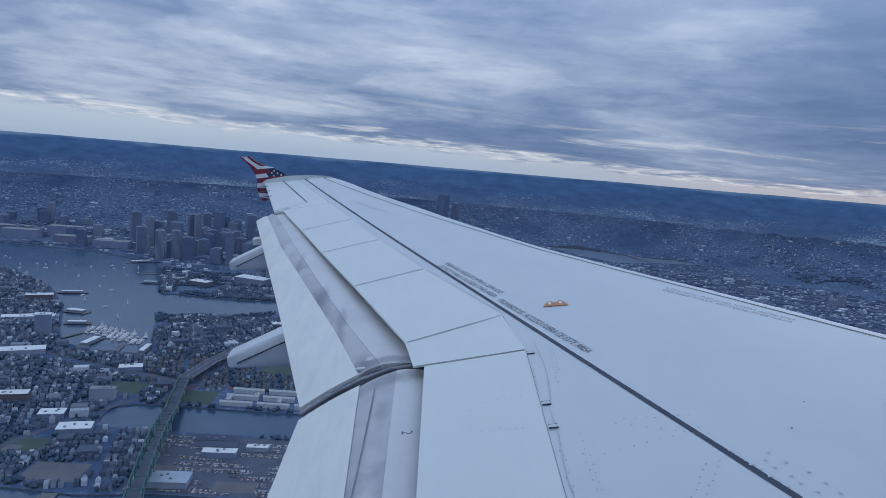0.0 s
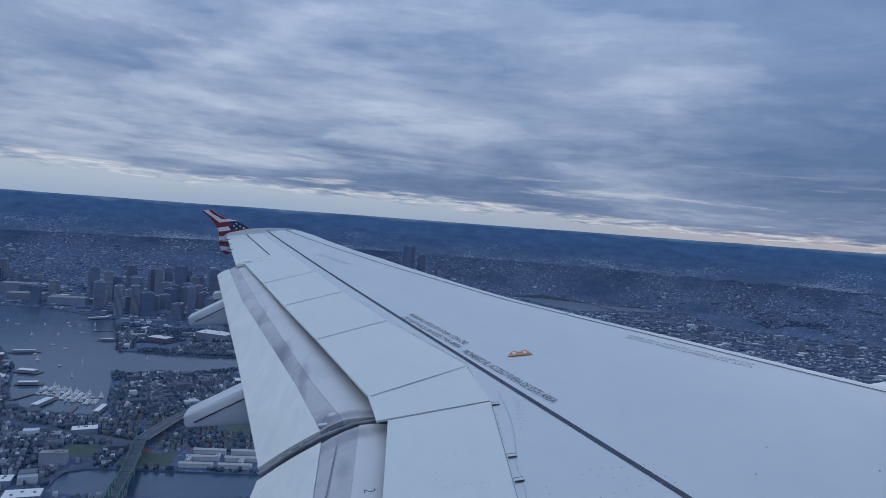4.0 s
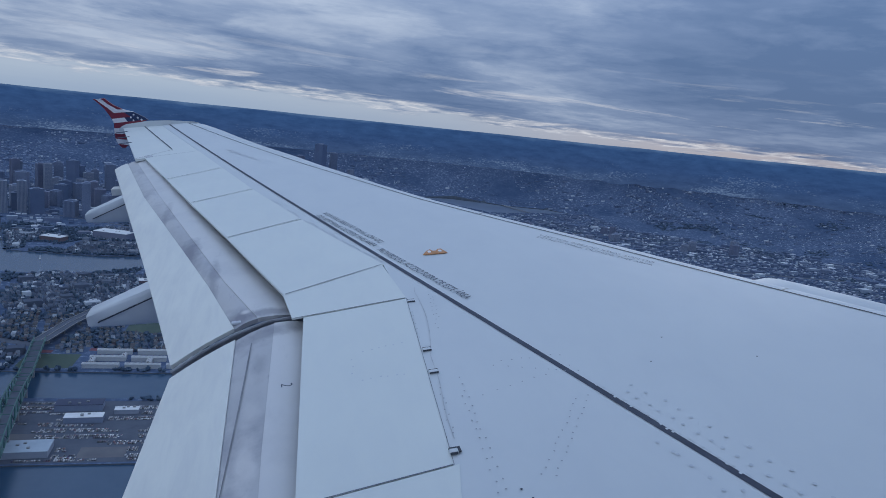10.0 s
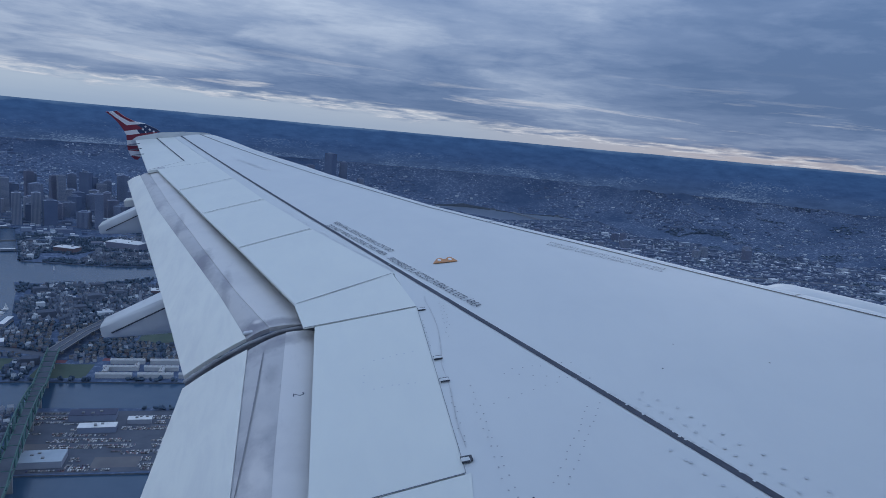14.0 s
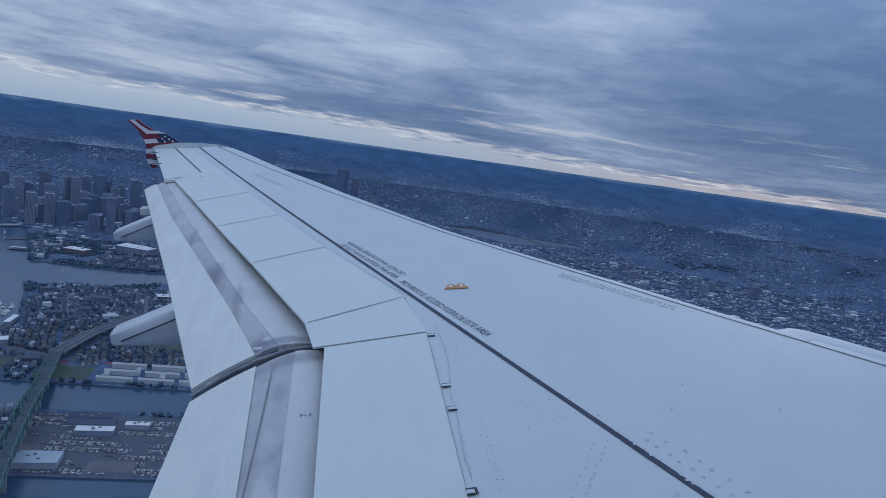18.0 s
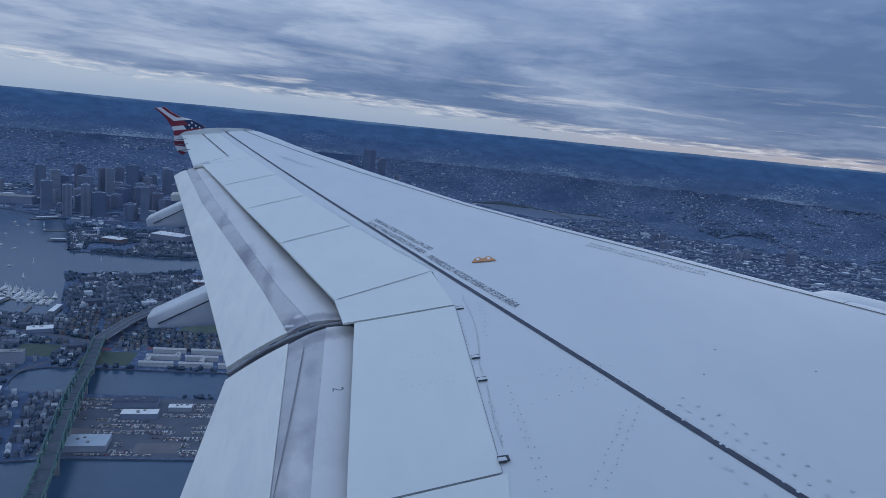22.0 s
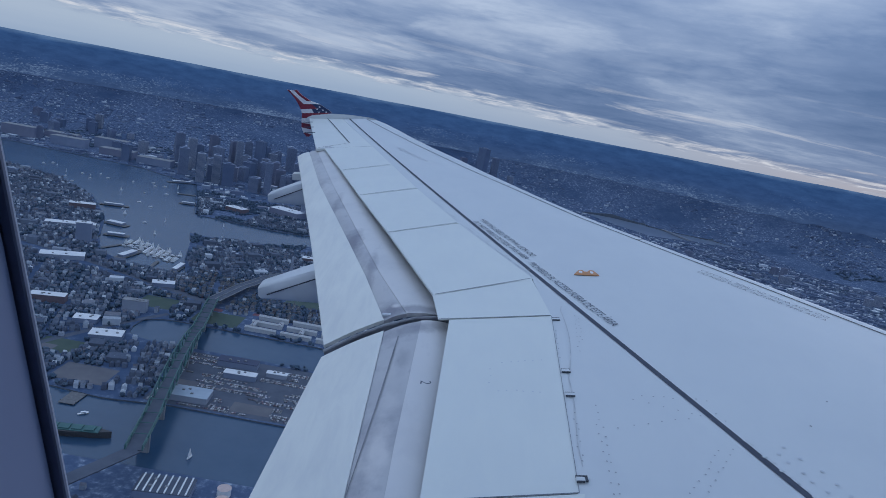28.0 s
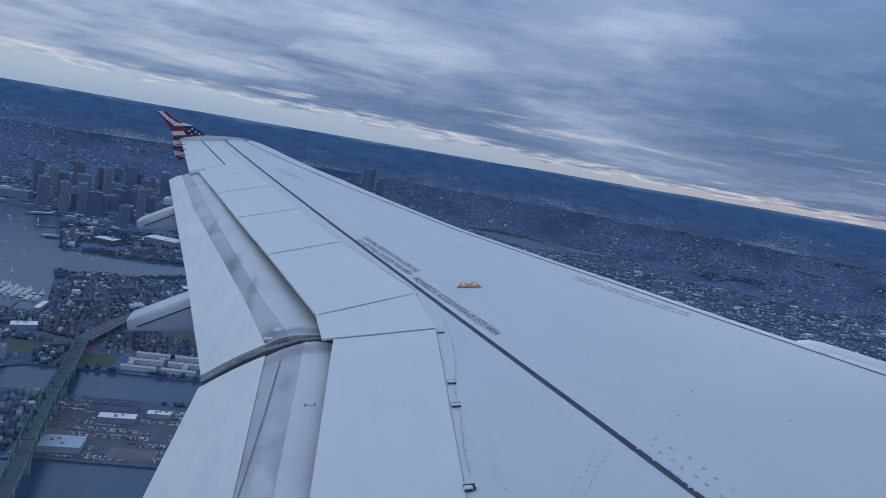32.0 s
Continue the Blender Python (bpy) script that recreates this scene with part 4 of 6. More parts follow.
def lettering(text, a, b, size, parent, material, flip=False, lift=0.006, zf=None, squeeze=True):
    """Words laid on the skin from a to b."""
    cu = bpy.data.curves.new("lettering", "FONT")
    cu.body, cu.size, cu.fill_mode = text, size, "BOTH"
    cu.materials.append(material)
    cu.offset = -0.003 * size
    ob = new("lettering", cu)
    bpy.context.view_layer.update()
    width = max(ob.dimensions.x, 1e-3)
    a, b = Vector(a), Vector(b)
    if flip:
        a, b = b, a
    d = (b - a)
    k = d.length / width if squeeze else 1.0
    d.normalize()
    za, zb = (skin_z(*a), skin_z(*b)) if zf is None else (zf, zf)
    n = Vector((-d.y, d.x))
    slope = (zb - za) / (b - a).length
    off = n * (-0.35 * size)
    m = Matrix(((d.x * k, n.x, 0, a.x + off.x), (d.y * k, n.y, 0, a.y + off.y), (slope * k, 0, 1, za + lift), (0, 0, 0, 1)))
    ob.parent = parent
    ob.matrix_local = m
    return ob


lettering("PROHIBIDO EL ACCESO FUERA DE ESTE \u00c1REA", (-4.682, 7.508), (-4.197, 6.153), 0.10, wing, INK)
lettering("DO NOT WALK OUTSIDE THIS AREA", (-5.165, 8.868), (-4.705, 7.618), 0.09, wing, INK)
lettering("DO NOT WALK OUTSIDE THIS AREA", (-5.088, 8.938), (-4.633, 7.688), 0.09, wing, INK, True)
lettering("DO NOT WALK OUTSIDE THIS AREA", (-3.135, 7.46), (-2.505, 6.40), 0.055, wing, FADED)
lettering("DO NOT WALK OUTSIDE THIS AREA", (-3.085, 7.51), (-2.455, 6.45), 0.055, wing, FADED, True)
lettering("2", (-5.575, 5.37), (-5.580, 5.29), 0.10, wing, INK, False, 0.02, -0.065, False)

# Fasteners, sealant and small marks on the skin.


def discs(points, r, material, name, label=""):
    bm = bmesh.new()
    for x, y in points:
        bmesh.ops.create_circle(bm, cap_ends=True, segments=8, radius=r, matrix=Matrix.Translation((x, y, skin_z(x, y) + 0.005)))
    return tagged(part(name, bm, material, wing, label), kind="stuff")


rng = random.Random(4)


def dotted(a, b, n, jitter=0.008):
    return [(a[0] + (b[0] - a[0]) * (i + 0.5) / n + rng.uniform(-jitter, jitter), a[1] + (b[1] - a[1]) * (i + 0.5) / n + rng.uniform(-jitter, jitter)) for i in range(n)]


discs(dotted((-4.56, 5.1), (-4.62, 4.0), 14) + dotted((-4.60, 4.9), (-4.66, 3.9), 12) + dotted((-4.47, 6.36), (-4.545, 5.70), 9) + dotted((-4.445, 6.30), (-4.50, 5.88), 7)
      + dotted((-3.906, 4.665), (-4.383, 4.042), 13) + dotted((-3.98, 4.66), (-4.44, 4.06), 12) + dotted((-4.525, 4.823), (-3.855, 4.986), 8) + dotted((-4.365, 5.143), (-3.835, 4.883), 7) + dotted((-4.30, 5.18), (-3.86, 5.12), 7) + dotted((-4.665, 6.1), (-4.70, 5.6), 7, 0.012) + dotted((-4.70, 5.0), (-4.745, 4.5), 9, 0.012), 0.0052, RIVET, "rivet", "small dark rivets on the skin")
discs(dotted((-3.72, 4.65), (-3.28, 3.3), 18) + dotted((-3.66, 4.7), (-3.18, 3.35), 14, 0.02) + dotted((-3.80, 4.2), (-3.5, 3.3), 12, 0.03), 0.0105, FASTENER, "fastener", "worn round fasteners beside the walkway line")
discs([(-3.42, 4.85), (-3.2, 5.1), (-2.8, 4.7), (-4.52, 3.95), (-4.55, 4.02)], 0.006, LINE, "screw", "small dark screws")
discs(dotted((-5.1, 5.55), (-4.80, 5.60), 6, 0.01) + dotted((-5.15, 5.2), (-4.85, 5.2), 6, 0.01) + dotted((-5.18, 5.25), (-5.16, 5.5), 3), 0.006, FASTENER, "fastener", "faint fasteners on the inner spoiler")
worn = []
for i in range(26):
    y = 4.75 - 0.06 * i * 0.62
    worn.append((x_line(y) + 0.027 + rng.uniform(-0.006, 0.008), y + rng.uniform(-0.03, 0.03)))
discs(worn, 0.009, WHITE, "paint_chip", "chips in the walkway line's edge")
sealant = [(-4.560 - 0.094 * (6.5 - y) + (0.036 * abs(math.sin(3.1 * (6.42 - y))) if y > 5.38 else 0.006 * math.sin(9.0 * y)), y) for y in (6.50 - 0.045 * i for i in range(46))]
part("sealant_bead", ribbon(sealant, 0.006, 0.004), SEAM_GREY, wing, "uneven bead of pale sealant")
cracks = random.Random(21)
for y in (7.15, 7.55, 7.98, 8.42, 8.90, 9.40):
    pts = [(x_front(y + 0.07 * i) + 0.022 + cracks.uniform(-0.010, 0.014) * (0 < i < 5), y + 0.07 * i) for i in range(6)]
    part("sealant_crack", ribbon(pts, 0.006, 0.006), SEAM_GREY, wing, "thin crooked line of grimy sealant")
    part("sealant_crack", ribbon([pts[2], (pts[2][0] + 0.05, pts[2][1] + 0.05)], 0.005, 0.0065), SEAM_GREY, wing)
for i in range(5):
    y = 12.4 + 0.22 * i
    part("worn_mark", ribbon([(x_slat(y) - 0.55, y), (x_slat(y) - 0.70 - 0.03 * (i % 2), y + 0.12)], 0.03, 0.004), PALE_INK, wing)
# Flat grey strip drawn in for the small dark notch at the flap corner.
part("notch_patch", ribbon([(-7.67, 13.36), (-7.56, 13.07)], 0.12, 0.004), SEAM_GREY, wing, "grey patch for the notch at the flap's outer corner")

# ---- cabin window edge beside the camera ----
wall_cabin = new("wall_cabin")
wall_cabin.matrix_world = PLANE
tagged(wall_cabin, "grey plastic cabin side wall round an aircraft window", "cabin wall", kind="structure")
XW = -5.585
X_AFT, X_FORE, Z_FLOOR, Z_SIDE, W_LOW, W_HIGH = -9.5, 1.6, 0.4, 3.6, 1.62, 2.12


def side_wall(y0, y1, x0, x1, clear0, clear1):
    """A cabin side with a row of small windows, solid next to the large opening."""
    part("wall_panel", box((x0, y0, Z_FLOOR), (x1, y1, W_LOW), 0.004, 1), TRIM, wall_cabin)
    part("wall_panel", box((x0, y0, W_HIGH), (x1, y1, Z_SIDE), 0.004, 1), TRIM, wall_cabin)
    x = x0 + clear0
    part("window_pillar", box((x0, y0, W_LOW), (x, y1, W_HIGH)), TRIM, wall_cabin)
    while x + 0.30 + 0.24 < x1 - clear1:
        part("window_pillar", box((x + 0.30, y0, W_LOW), (x + 0.54, y1, W_HIGH)), TRIM, wall_cabin)
        x += 0.54
    part("window_pillar", box((min(x + 0.30, x1 - 0.02), y0, W_LOW), (x1, y1, W_HIGH)), TRIM, wall_cabin)


side_wall(1.842, 1.862, X_AFT, XW - 0.005, 0.3, 0.35)
side_wall(1.842, 1.862, -4.95, X_FORE, 0.35, 0.3)
side_wall(-1.862, -1.842, X_AFT, X_FORE, 0.3, 0.3)
for nm, lo, hi in (("wall_panel", (XW - 0.005, 1.842, Z_FLOOR), (-4.95, 1.862, 1.52)), ("wall_panel", (XW - 0.005, 1.842, 2.6), (-4.95, 1.862, Z_SIDE)),
                   ("end_wall", (X_AFT - 0.03, -1.86, Z_FLOOR), (X_AFT, 1.86, Z_SIDE)), ("end_wall", (X_FORE, -1.86, Z_FLOOR), (X_FORE + 0.03, 1.86, Z_SIDE)),
                   ("cabin_floor", (X_AFT, -1.86, Z_FLOOR - 0.05), (X_FORE, 1.86, Z_FLOOR - 0.002))):
    part(nm, box(lo, hi, 0.004, 1), TRIM, wall_cabin)


def crown():
    """The arched roof of the cabin, closed at both ends."""
    bm = bmesh.new()
    arc = [(1.87 * math.cos(math.pi * k / 16), Z_SIDE + 0.62 * math.sin(math.pi * k / 16)) for k in range(17)]
    rows = [[bm.verts.new((x, y, z)) for y, z in arc] for x in (X_AFT - 0.03, X_FORE + 0.03)]
    for k in range(16):
        bm.faces.new((rows[0][k], rows[0][k + 1], rows[1][k + 1], rows[1][k]))
    bm.faces.new(rows[0]), bm.faces.new(rows[1][::-1])
    bmesh.ops.recalc_face_normals(bm, faces=bm.faces[:])
    return bm


part("crown", crown(), FUSELAGE, wall_cabin, "white arched fuselage roof", True)
part("belly", box((X_AFT, -1.86, -1.1), (X_FORE, 1.86, Z_FLOOR - 0.06), 0.35, 3), FUSELAGE, wall_cabin, "white fuselage belly")
for z0, z1 in ((Z_FLOOR, 1.48), (2.66, Z_SIDE)):
    part("outer_skin", box((X_AFT, 1.8655, z0), (X_FORE, 1.876, z1)), FUSELAGE, wall_cabin, "white fuselage skin")

part("window_reveal", box((XW - 0.04, 1.775, 1.50), (XW - 0.0035, 1.8518, 2.62), 0.001, 1), REVEAL, wall_cabin, "grey plastic window reveal with blue light in its colour")
part("window_seal", box((XW - 0.0055, 1.852, 1.52), (XW, 1.8545, 2.6), 0.0006, 1), WINDOW_SEAL, wall_cabin, "dark rubber window seal")

# ---- ground, water and distance ----
SOUND = [(-2900, 725), (900, 725), (900, 872), (-330, 885), (-420, 872), (-520, 884), (-700, 868), (-980, 852), (-2900, 800)]
HARBOUR = [(-548, 1490), (-600, 1610), (-660, 1800), (-700, 1900), (-800, 2200), (-985, 2700), (-1300, 2880), (-1900, 2950),
           (-2500, 2820), (-1800, 2500), (-1350, 2350), (-1120, 2150), (-950, 1900), (-850, 1680), (-790, 1570), (-700, 1505)]
CHANNEL = [(-500, 1112), (-470, 1096), (-200, 1092), (100, 1085), (900, 1080), (900, 1205), (100, 1200), (-200, 1203), (-470, 1208), (-515, 1180)]
RIVER = [(-860, 1935), (-640, 1890), (-480, 1930), (-300, 2040), (0, 2120), (700, 2150), (1500, 2050), (1500, 2140), (700, 2260), (0, 2230), (-320, 2160), (-520, 2130), (-900, 2170)]
BASIN = [(960, 4420), (1110, 4080), (1250, 3840), (1420, 3890), (1560, 3975), (1780, 3985), (1900, 4050), (1760, 4180), (1490, 4250), (1350, 4340), (1170, 4440)]
WATERS = [np.array(p, float) for p in (SOUND, HARBOUR, CHANNEL, RIVER, BASIN)]


def inside(px, py, poly):
    r = np.zeros(px.shape, bool)
    for (x0, y0), (x1, y1) in zip(poly, np.roll(poly, -1, 0)):
        if y0 != y1:
            r ^= ((y0 > py) != (y1 > py)) & (px < (x1 - x0) * (py - y0) / (y1 - y0) + x0)
    return r


def in_water(px, py):
    px, py = np.asarray(px, float), np.asarray(py, float)
    r = np.zeros(px.shape, bool)
    for p in WATERS:
        r |= inside(px, py, p)
    return r


def shore(x, y):
    """The nearest point on a shoreline that divides land from water."""
    best, where = 1e18, (x, y)
    for poly in WATERS:
        a, b = poly, np.roll(poly, -1, 0)
        d = b - a
        k = np.clip(((x - a[:, 0]) * d[:, 0] + (y - a[:, 1]) * d[:, 1]) / (d ** 2).sum(1), 0, 1)
        q = a + k[:, None] * d
        w = (q[:, 0] - x) ** 2 + (q[:, 1] - y) ** 2
        for i in np.argsort(w)[:3]:
            if w[i] < best and sum(inside(np.array([q[i, 0]]), np.array([q[i, 1]]), o)[0] for o in WATERS if o is not poly) == 0:
                best, where = w[i], tuple(q[i])
    return where


HILL = 225.0


def hill(x, y):
    """The land climbs to wooded hills beyond the city, farther off behind the lake basin."""
    az = np.arctan2(x, y)
    k = np.clip((az - 0.06) / 0.10, 0, 1) * np.clip((0.60 - az) / 0.12, 0, 1)
    r0 = 3900.0 + 590.0 * k * k * (3 - 2 * k)
    return HILL * np.clip((np.hypot(x, y) - r0) / (4950.0 - r0), 0, None) ** 1.5


def make_ground():
    xs = np.r_[np.linspace(-4960, -3000, 12)[:-1], np.arange(-3000, 2001, 25), np.linspace(2000, 4960, 14)[1:]]
    ys = np.r_[np.linspace(-4960, 650, 22)[:-1], np.arange(650, 3000, 25), np.arange(3000, 4961, 40)]
    gx, gy = np.meshgrid(xs, ys, indexing="ij")
    cx, cy = (gx[:-1, :-1] + gx[1:, 1:]) / 2, (gy[:-1, :-1] + gy[1:, 1:]) / 2
    wet = in_water(cx, cy)
    nx, ny = gx.shape
    touch = np.zeros((nx, ny, 2), bool)
    for di in (0, 1):
        for dj in (0, 1):
            touch[di:nx - 1 + di, dj:ny - 1 + dj, 0] |= wet
            touch[di:nx - 1 + di, dj:ny - 1 + dj, 1] |= ~wet
    edge = touch[..., 0] & touch[..., 1]
    for i, j in zip(*np.nonzero(edge)):
        gx[i, j], gy[i, j] = shore(gx[i, j], gy[i, j])
    gz = hill(gx, gy)
    verts = [(float(a), float(b), min(float(c), HILL)) for a, b, c in zip(gx.ravel(), gy.ravel(), gz.ravel())]
    ii, jj = np.nonzero(~wet)
    v = ii * ny + jj
    quads = np.stack([v, v + ny, v + ny + 1, v + 1], 1)
    qx, qy = gx.ravel()[quads], gy.ravel()[quads]
    turn = [(np.roll(qx, -1, 1) - qx) * (np.roll(qy, -2, 1) - np.roll(qy, -1, 1)) - (np.roll(qy, -1, 1) - qy) * (np.roll(qx, -2, 1) - np.roll(qx, -1, 1))][0]
    sound = (turn > -2.0).all(1)  # quads that the shore folds over are left to the water
    quads = quads[sound]
    ii, jj = ii[sound], jj[sound]
    faces = quads.tolist()
    dry = set(zip(ii.tolist(), jj.tolist()))
    land = len(faces)
    low = {}

    def under(k):
        if k not in low:
            low[k] = len(verts)
            verts.append((verts[k][0], verts[k][1], -3.0))
        return low[k]

    wi, wj = np.nonzero(wet)
    for i, j in zip(wi.tolist(), wj.tolist()):
        for (a, b), (p, q) in (((i - 1, j), (i * ny + j, i * ny + j + 1)), ((i + 1, j), ((i + 1) * ny + j + 1, (i + 1) * ny + j)),
                               ((i, j - 1), ((i + 1) * ny + j, i * ny + j)), ((i, j + 1), (i * ny + j + 1, (i + 1) * ny + j + 1))):
            if (a, b) in dry:
                faces.append([p, q, under(q), under(p)])
    idx = np.r_[np.zeros(land, int), np.ones(len(faces) - land, int)].tolist()
    ob = raw("ground", verts, faces, [LAND, QUAY], None, idx)
    tagged(ob, "city land with streets, yards and woods, edged by quays", "ground", kind="structure")


make_ground()
water = raw("water", [(-4000, 600, -2.2), (2600, 600, -2.2), (2600, 4955, -2.2), (-4000, 4955, -2.2)], [(0, 1, 2, 3)], [WATER])
tagged(water, "dark blue harbour and river water with light chop", "water", kind="structure")


# Added sheet over the basin whose colour holds a painted sky reflection.
lake_sheet = raw("lake", [(940, 3820, -1.9), (1920, 3820, -1.9), (1920, 4460, -1.9), (940, 4460, -1.9)], [(0, 1, 2, 3)], [LAKE])
tagged(lake_sheet, "pale grey lake basin in the city, sky reflection painted into its colour", "lake", kind="structure")


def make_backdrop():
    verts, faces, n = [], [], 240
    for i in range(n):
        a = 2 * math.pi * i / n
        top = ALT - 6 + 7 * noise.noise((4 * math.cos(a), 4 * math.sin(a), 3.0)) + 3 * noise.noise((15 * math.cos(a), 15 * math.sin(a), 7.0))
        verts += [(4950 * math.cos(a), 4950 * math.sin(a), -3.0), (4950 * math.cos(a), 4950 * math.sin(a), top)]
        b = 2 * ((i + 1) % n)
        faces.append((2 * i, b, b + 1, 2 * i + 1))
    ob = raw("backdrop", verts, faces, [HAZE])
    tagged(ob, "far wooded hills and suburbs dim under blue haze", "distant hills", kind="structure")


make_backdrop()

# ---- city ----
rng = random.Random(11)
nrng = np.random.default_rng(5)


KEEP = []  # plan rectangles that stay free of scattered houses: (x0, y0, x1, y1)


def free(px, py, margin=8.0):
    px, py = np.asarray(px, float), np.asarray(py, float)
    ok = np.ones(px.shape, bool)
    for dx in (-margin, margin):
        for dy in (-margin, margin):
            ok &= ~in_water(px + dx, py + dy)
    for x0, y0, x1, y1 in KEEP:
        ok &= ~((px > x0 - margin) & (px < x1 + margin) & (py > y0 - margin) & (py < y1 + margin))
    for (ax, ay), (bx, by), w in ROADS:
        d = np.array([bx - ax, by - ay])
        k = np.clip(((px - ax) * d[0] + (py - ay) * d[1]) / (d @ d), 0, 1)
        ok &= np.hypot(px - ax - k * d[0], py - ay - k * d[1]) > w + margin * 0.7
    return ok


ROADS = [((-425, 1320), (-370, 1560), 16), ((-370, 1560), (-180, 1800), 16), ((-180, 1800), (200, 1950), 16), ((-300, 700), (-425, 1320), 14),
         ((-620, 2330), (600, 2500), 14), ((600, 2500), (2400, 2300), 18), ((-1400, 3100), (-300, 2500), 10), ((400, 3300), (3200, 3000), 12),
         ((-1250, 1620), (-430, 1330), 13), ((-640, 900), (-480, 1230), 8), ((-1500, 1400), (-2300, 2350), 9), ((-1300, 1100), (-2500, 1700), 9)]


def box_cloud(cx, cy, w, d, h, ang, z0):
    """Many plain blocks as one mesh: walls and a flat roof each."""
    n = len(cx)
    c, s = np.cos(ang), np.sin(ang)
    v = np.zeros((n, 8, 3))
    for i, (a, b) in enumerate(((-1, -1), (1, -1), (1, 1), (-1, 1))):
        dx, dy = a * w / 2, b * d / 2
        for k in (0, 4):
            v[:, i + k, 0], v[:, i + k, 1] = cx + dx * c - dy * s, cy + dx * s + dy * c
            v[:, i + k, 2] = z0 - 4.0 if k == 0 else z0 + h
    base = (np.arange(n) * 8)[:, None]
    f = [base + np.array(q) for q in ((0, 1, 5, 4), (1, 2, 6, 5), (2, 3, 7, 6), (3, 0, 4, 7), (4, 5, 6, 7))]
    faces = np.stack(f, 1).reshape(-1, 4)
    return v.reshape(-1, 3), faces, np.tile([0, 0, 0, 0, 1], n)


def gable_cloud(cx, cy, w, d, h, ang, z0):
    """Many gabled houses as one mesh."""
    n = len(cx)
    c, s = np.cos(ang), np.sin(ang)
    v = np.zeros((n, 10, 3))
    spec = [(-1, -1, 0), (1, -1, 0), (1, 1, 0), (-1, 1, 0), (-1, -1, 1), (1, -1, 1), (1, 1, 1), (-1, 1, 1), (-1, 0, 1.42), (1, 0, 1.42)]
    for i, (a, b, k) in enumerate(spec):
        dx, dy = a * w / 2, b * d / 2
        v[:, i, 0], v[:, i, 1], v[:, i, 2] = cx + dx * c - dy * s, cy + dx * s + dy * c, z0 + h * k - (4 if k == 0 else 0)
    base = (np.arange(n) * 10)[:, None]
    quads = [base + np.array(q) for q in ((0, 1, 5, 4), (2, 3, 7, 6), (1, 2, 6, 5), (3, 0, 4, 7), (4, 5, 9, 8), (6, 7, 8, 9))]
    tris = [base + np.array(q) for q in ((5, 6, 9), (7, 4, 8))]
    faces = np.stack(quads, 1).reshape(-1, 4).tolist() + np.stack(tris, 1).reshape(-1, 3).tolist()
    return v.reshape(-1, 3), faces, np.r_[np.tile([0, 0, 0, 0, 1, 1], n), np.zeros(2 * n, int)]


def grid_points(x0, y0, x1, y1, ang, sx, sy, pair, keep):
    """Plots along parallel streets."""
    R = math.hypot(x1 - x0, y1 - y0) / 2
    u, v = np.meshgrid(np.arange(-R, R, sx), np.arange(-R, R, sy), indexing="ij")
    row = np.round(v / sy).astype(int)
    v = v + np.where(row % 2 == 0, pair, -pair)
    col = np.round(u / sx).astype(int)
    m = (col % 9 != 0) & (nrng.random(u.shape) < keep)
    u, v = u[m] + nrng.normal(0, 1.2, m.sum()), v[m] + nrng.normal(0, 1.2, m.sum())
    c, s = math.cos(ang), math.sin(ang)
    px, py = (x0 + x1) / 2 + u * c - v * s, (y0 + y1) / 2 + u * s + v * c
    m = (px > x0) & (px < x1) & (py > y0) & (py < y1)
    return px[m], py[m]


# -- setting: roads, lots and parks --


def road_ribbon(name, pts, width, z, material, label, category):
    bm = bmesh.new()
    rows = []
    P = [Vector(p) for p in pts]
    for i, p in enumerate(P):
        d = (P[min(i + 1, len(P) - 1)] - P[max(i - 1, 0)]).normalized()
        n = Vector((-d.y, d.x)) * width / 2
        h = z(i) if callable(z) else z
        rows.append([bm.verts.new((*(p + n * k), h)) for k in (-1, 1)])
    for a, b in zip(rows, rows[1:]):
        bm.faces.new((a[0], a[1], b[1], b[0]))
    bmesh.ops.recalc_face_normals(bm, faces=bm.faces[:])
    return tagged(new(name, finish(name, bm, material)), label, category, kind="structure")


for i, (a, b, w) in enumerate(ROADS[4:]):
    n = 12
    pts = [(a[0] + (b[0] - a[0]) * k / n, a[1] + (b[1] - a[1]) * k / n + 25 * math.sin(3 * k / n)) for k in range(n + 1)]
    road_ribbon("road", pts, w * 1.5, 0.25 + 0.01 * i, ASPHALT, "grey asphalt road between city blocks", "road")


def pad(name, x0, y0, x1, y1, z, material, label, category):
    KEEP.append((x0, y0, x1, y1))
    bm = box((x0, y0, -0.5), (x1, y1, z))
    return tagged(new(name, finish(name, bm, material)), label, category, kind="structure")


pad("car_park", -372, 888, 160, 1082, 0.12, ASPHALT, "wide dark asphalt lot full of parked cars", "car park")
GRAVEL = mottled("brown_gravel", [(0.3, (0.105, 0.108, 0.128)), (0.7, (0.160, 0.158, 0.170))], 0.03, 0.95)
pad("gravel_lot", -368, 940, -318, 972, 0.16, GRAVEL, "bare brown gravel lot beside parked cars", "lot")
pad("gravel_lot", -250, 900, -190, 930, 0.16, GRAVEL, "bare brown gravel lot beside parked cars", "lot")
pad("gravel_lot", -150, 1010, -60, 1076, 0.16, GRAVEL, "bare brown gravel lot beside parked cars", "lot")
pad("gravel_lot", -520, 905, -440, 962, 0.14, GRAVEL, "bare brown vacant lot by the water", "lot")
pad("gravel_lot", -700, 890, -610, 930, 0.14, GRAVEL, "bare brown vacant lot by the water", "lot")
pad("ball_field", -600, 985, -535, 1040, 0.12, GRASS, "green ball field among houses", "field")
pad("infield", -590, 990, -566, 1012, 0.16, GRAVEL, "brown infield on a ball field", "field")
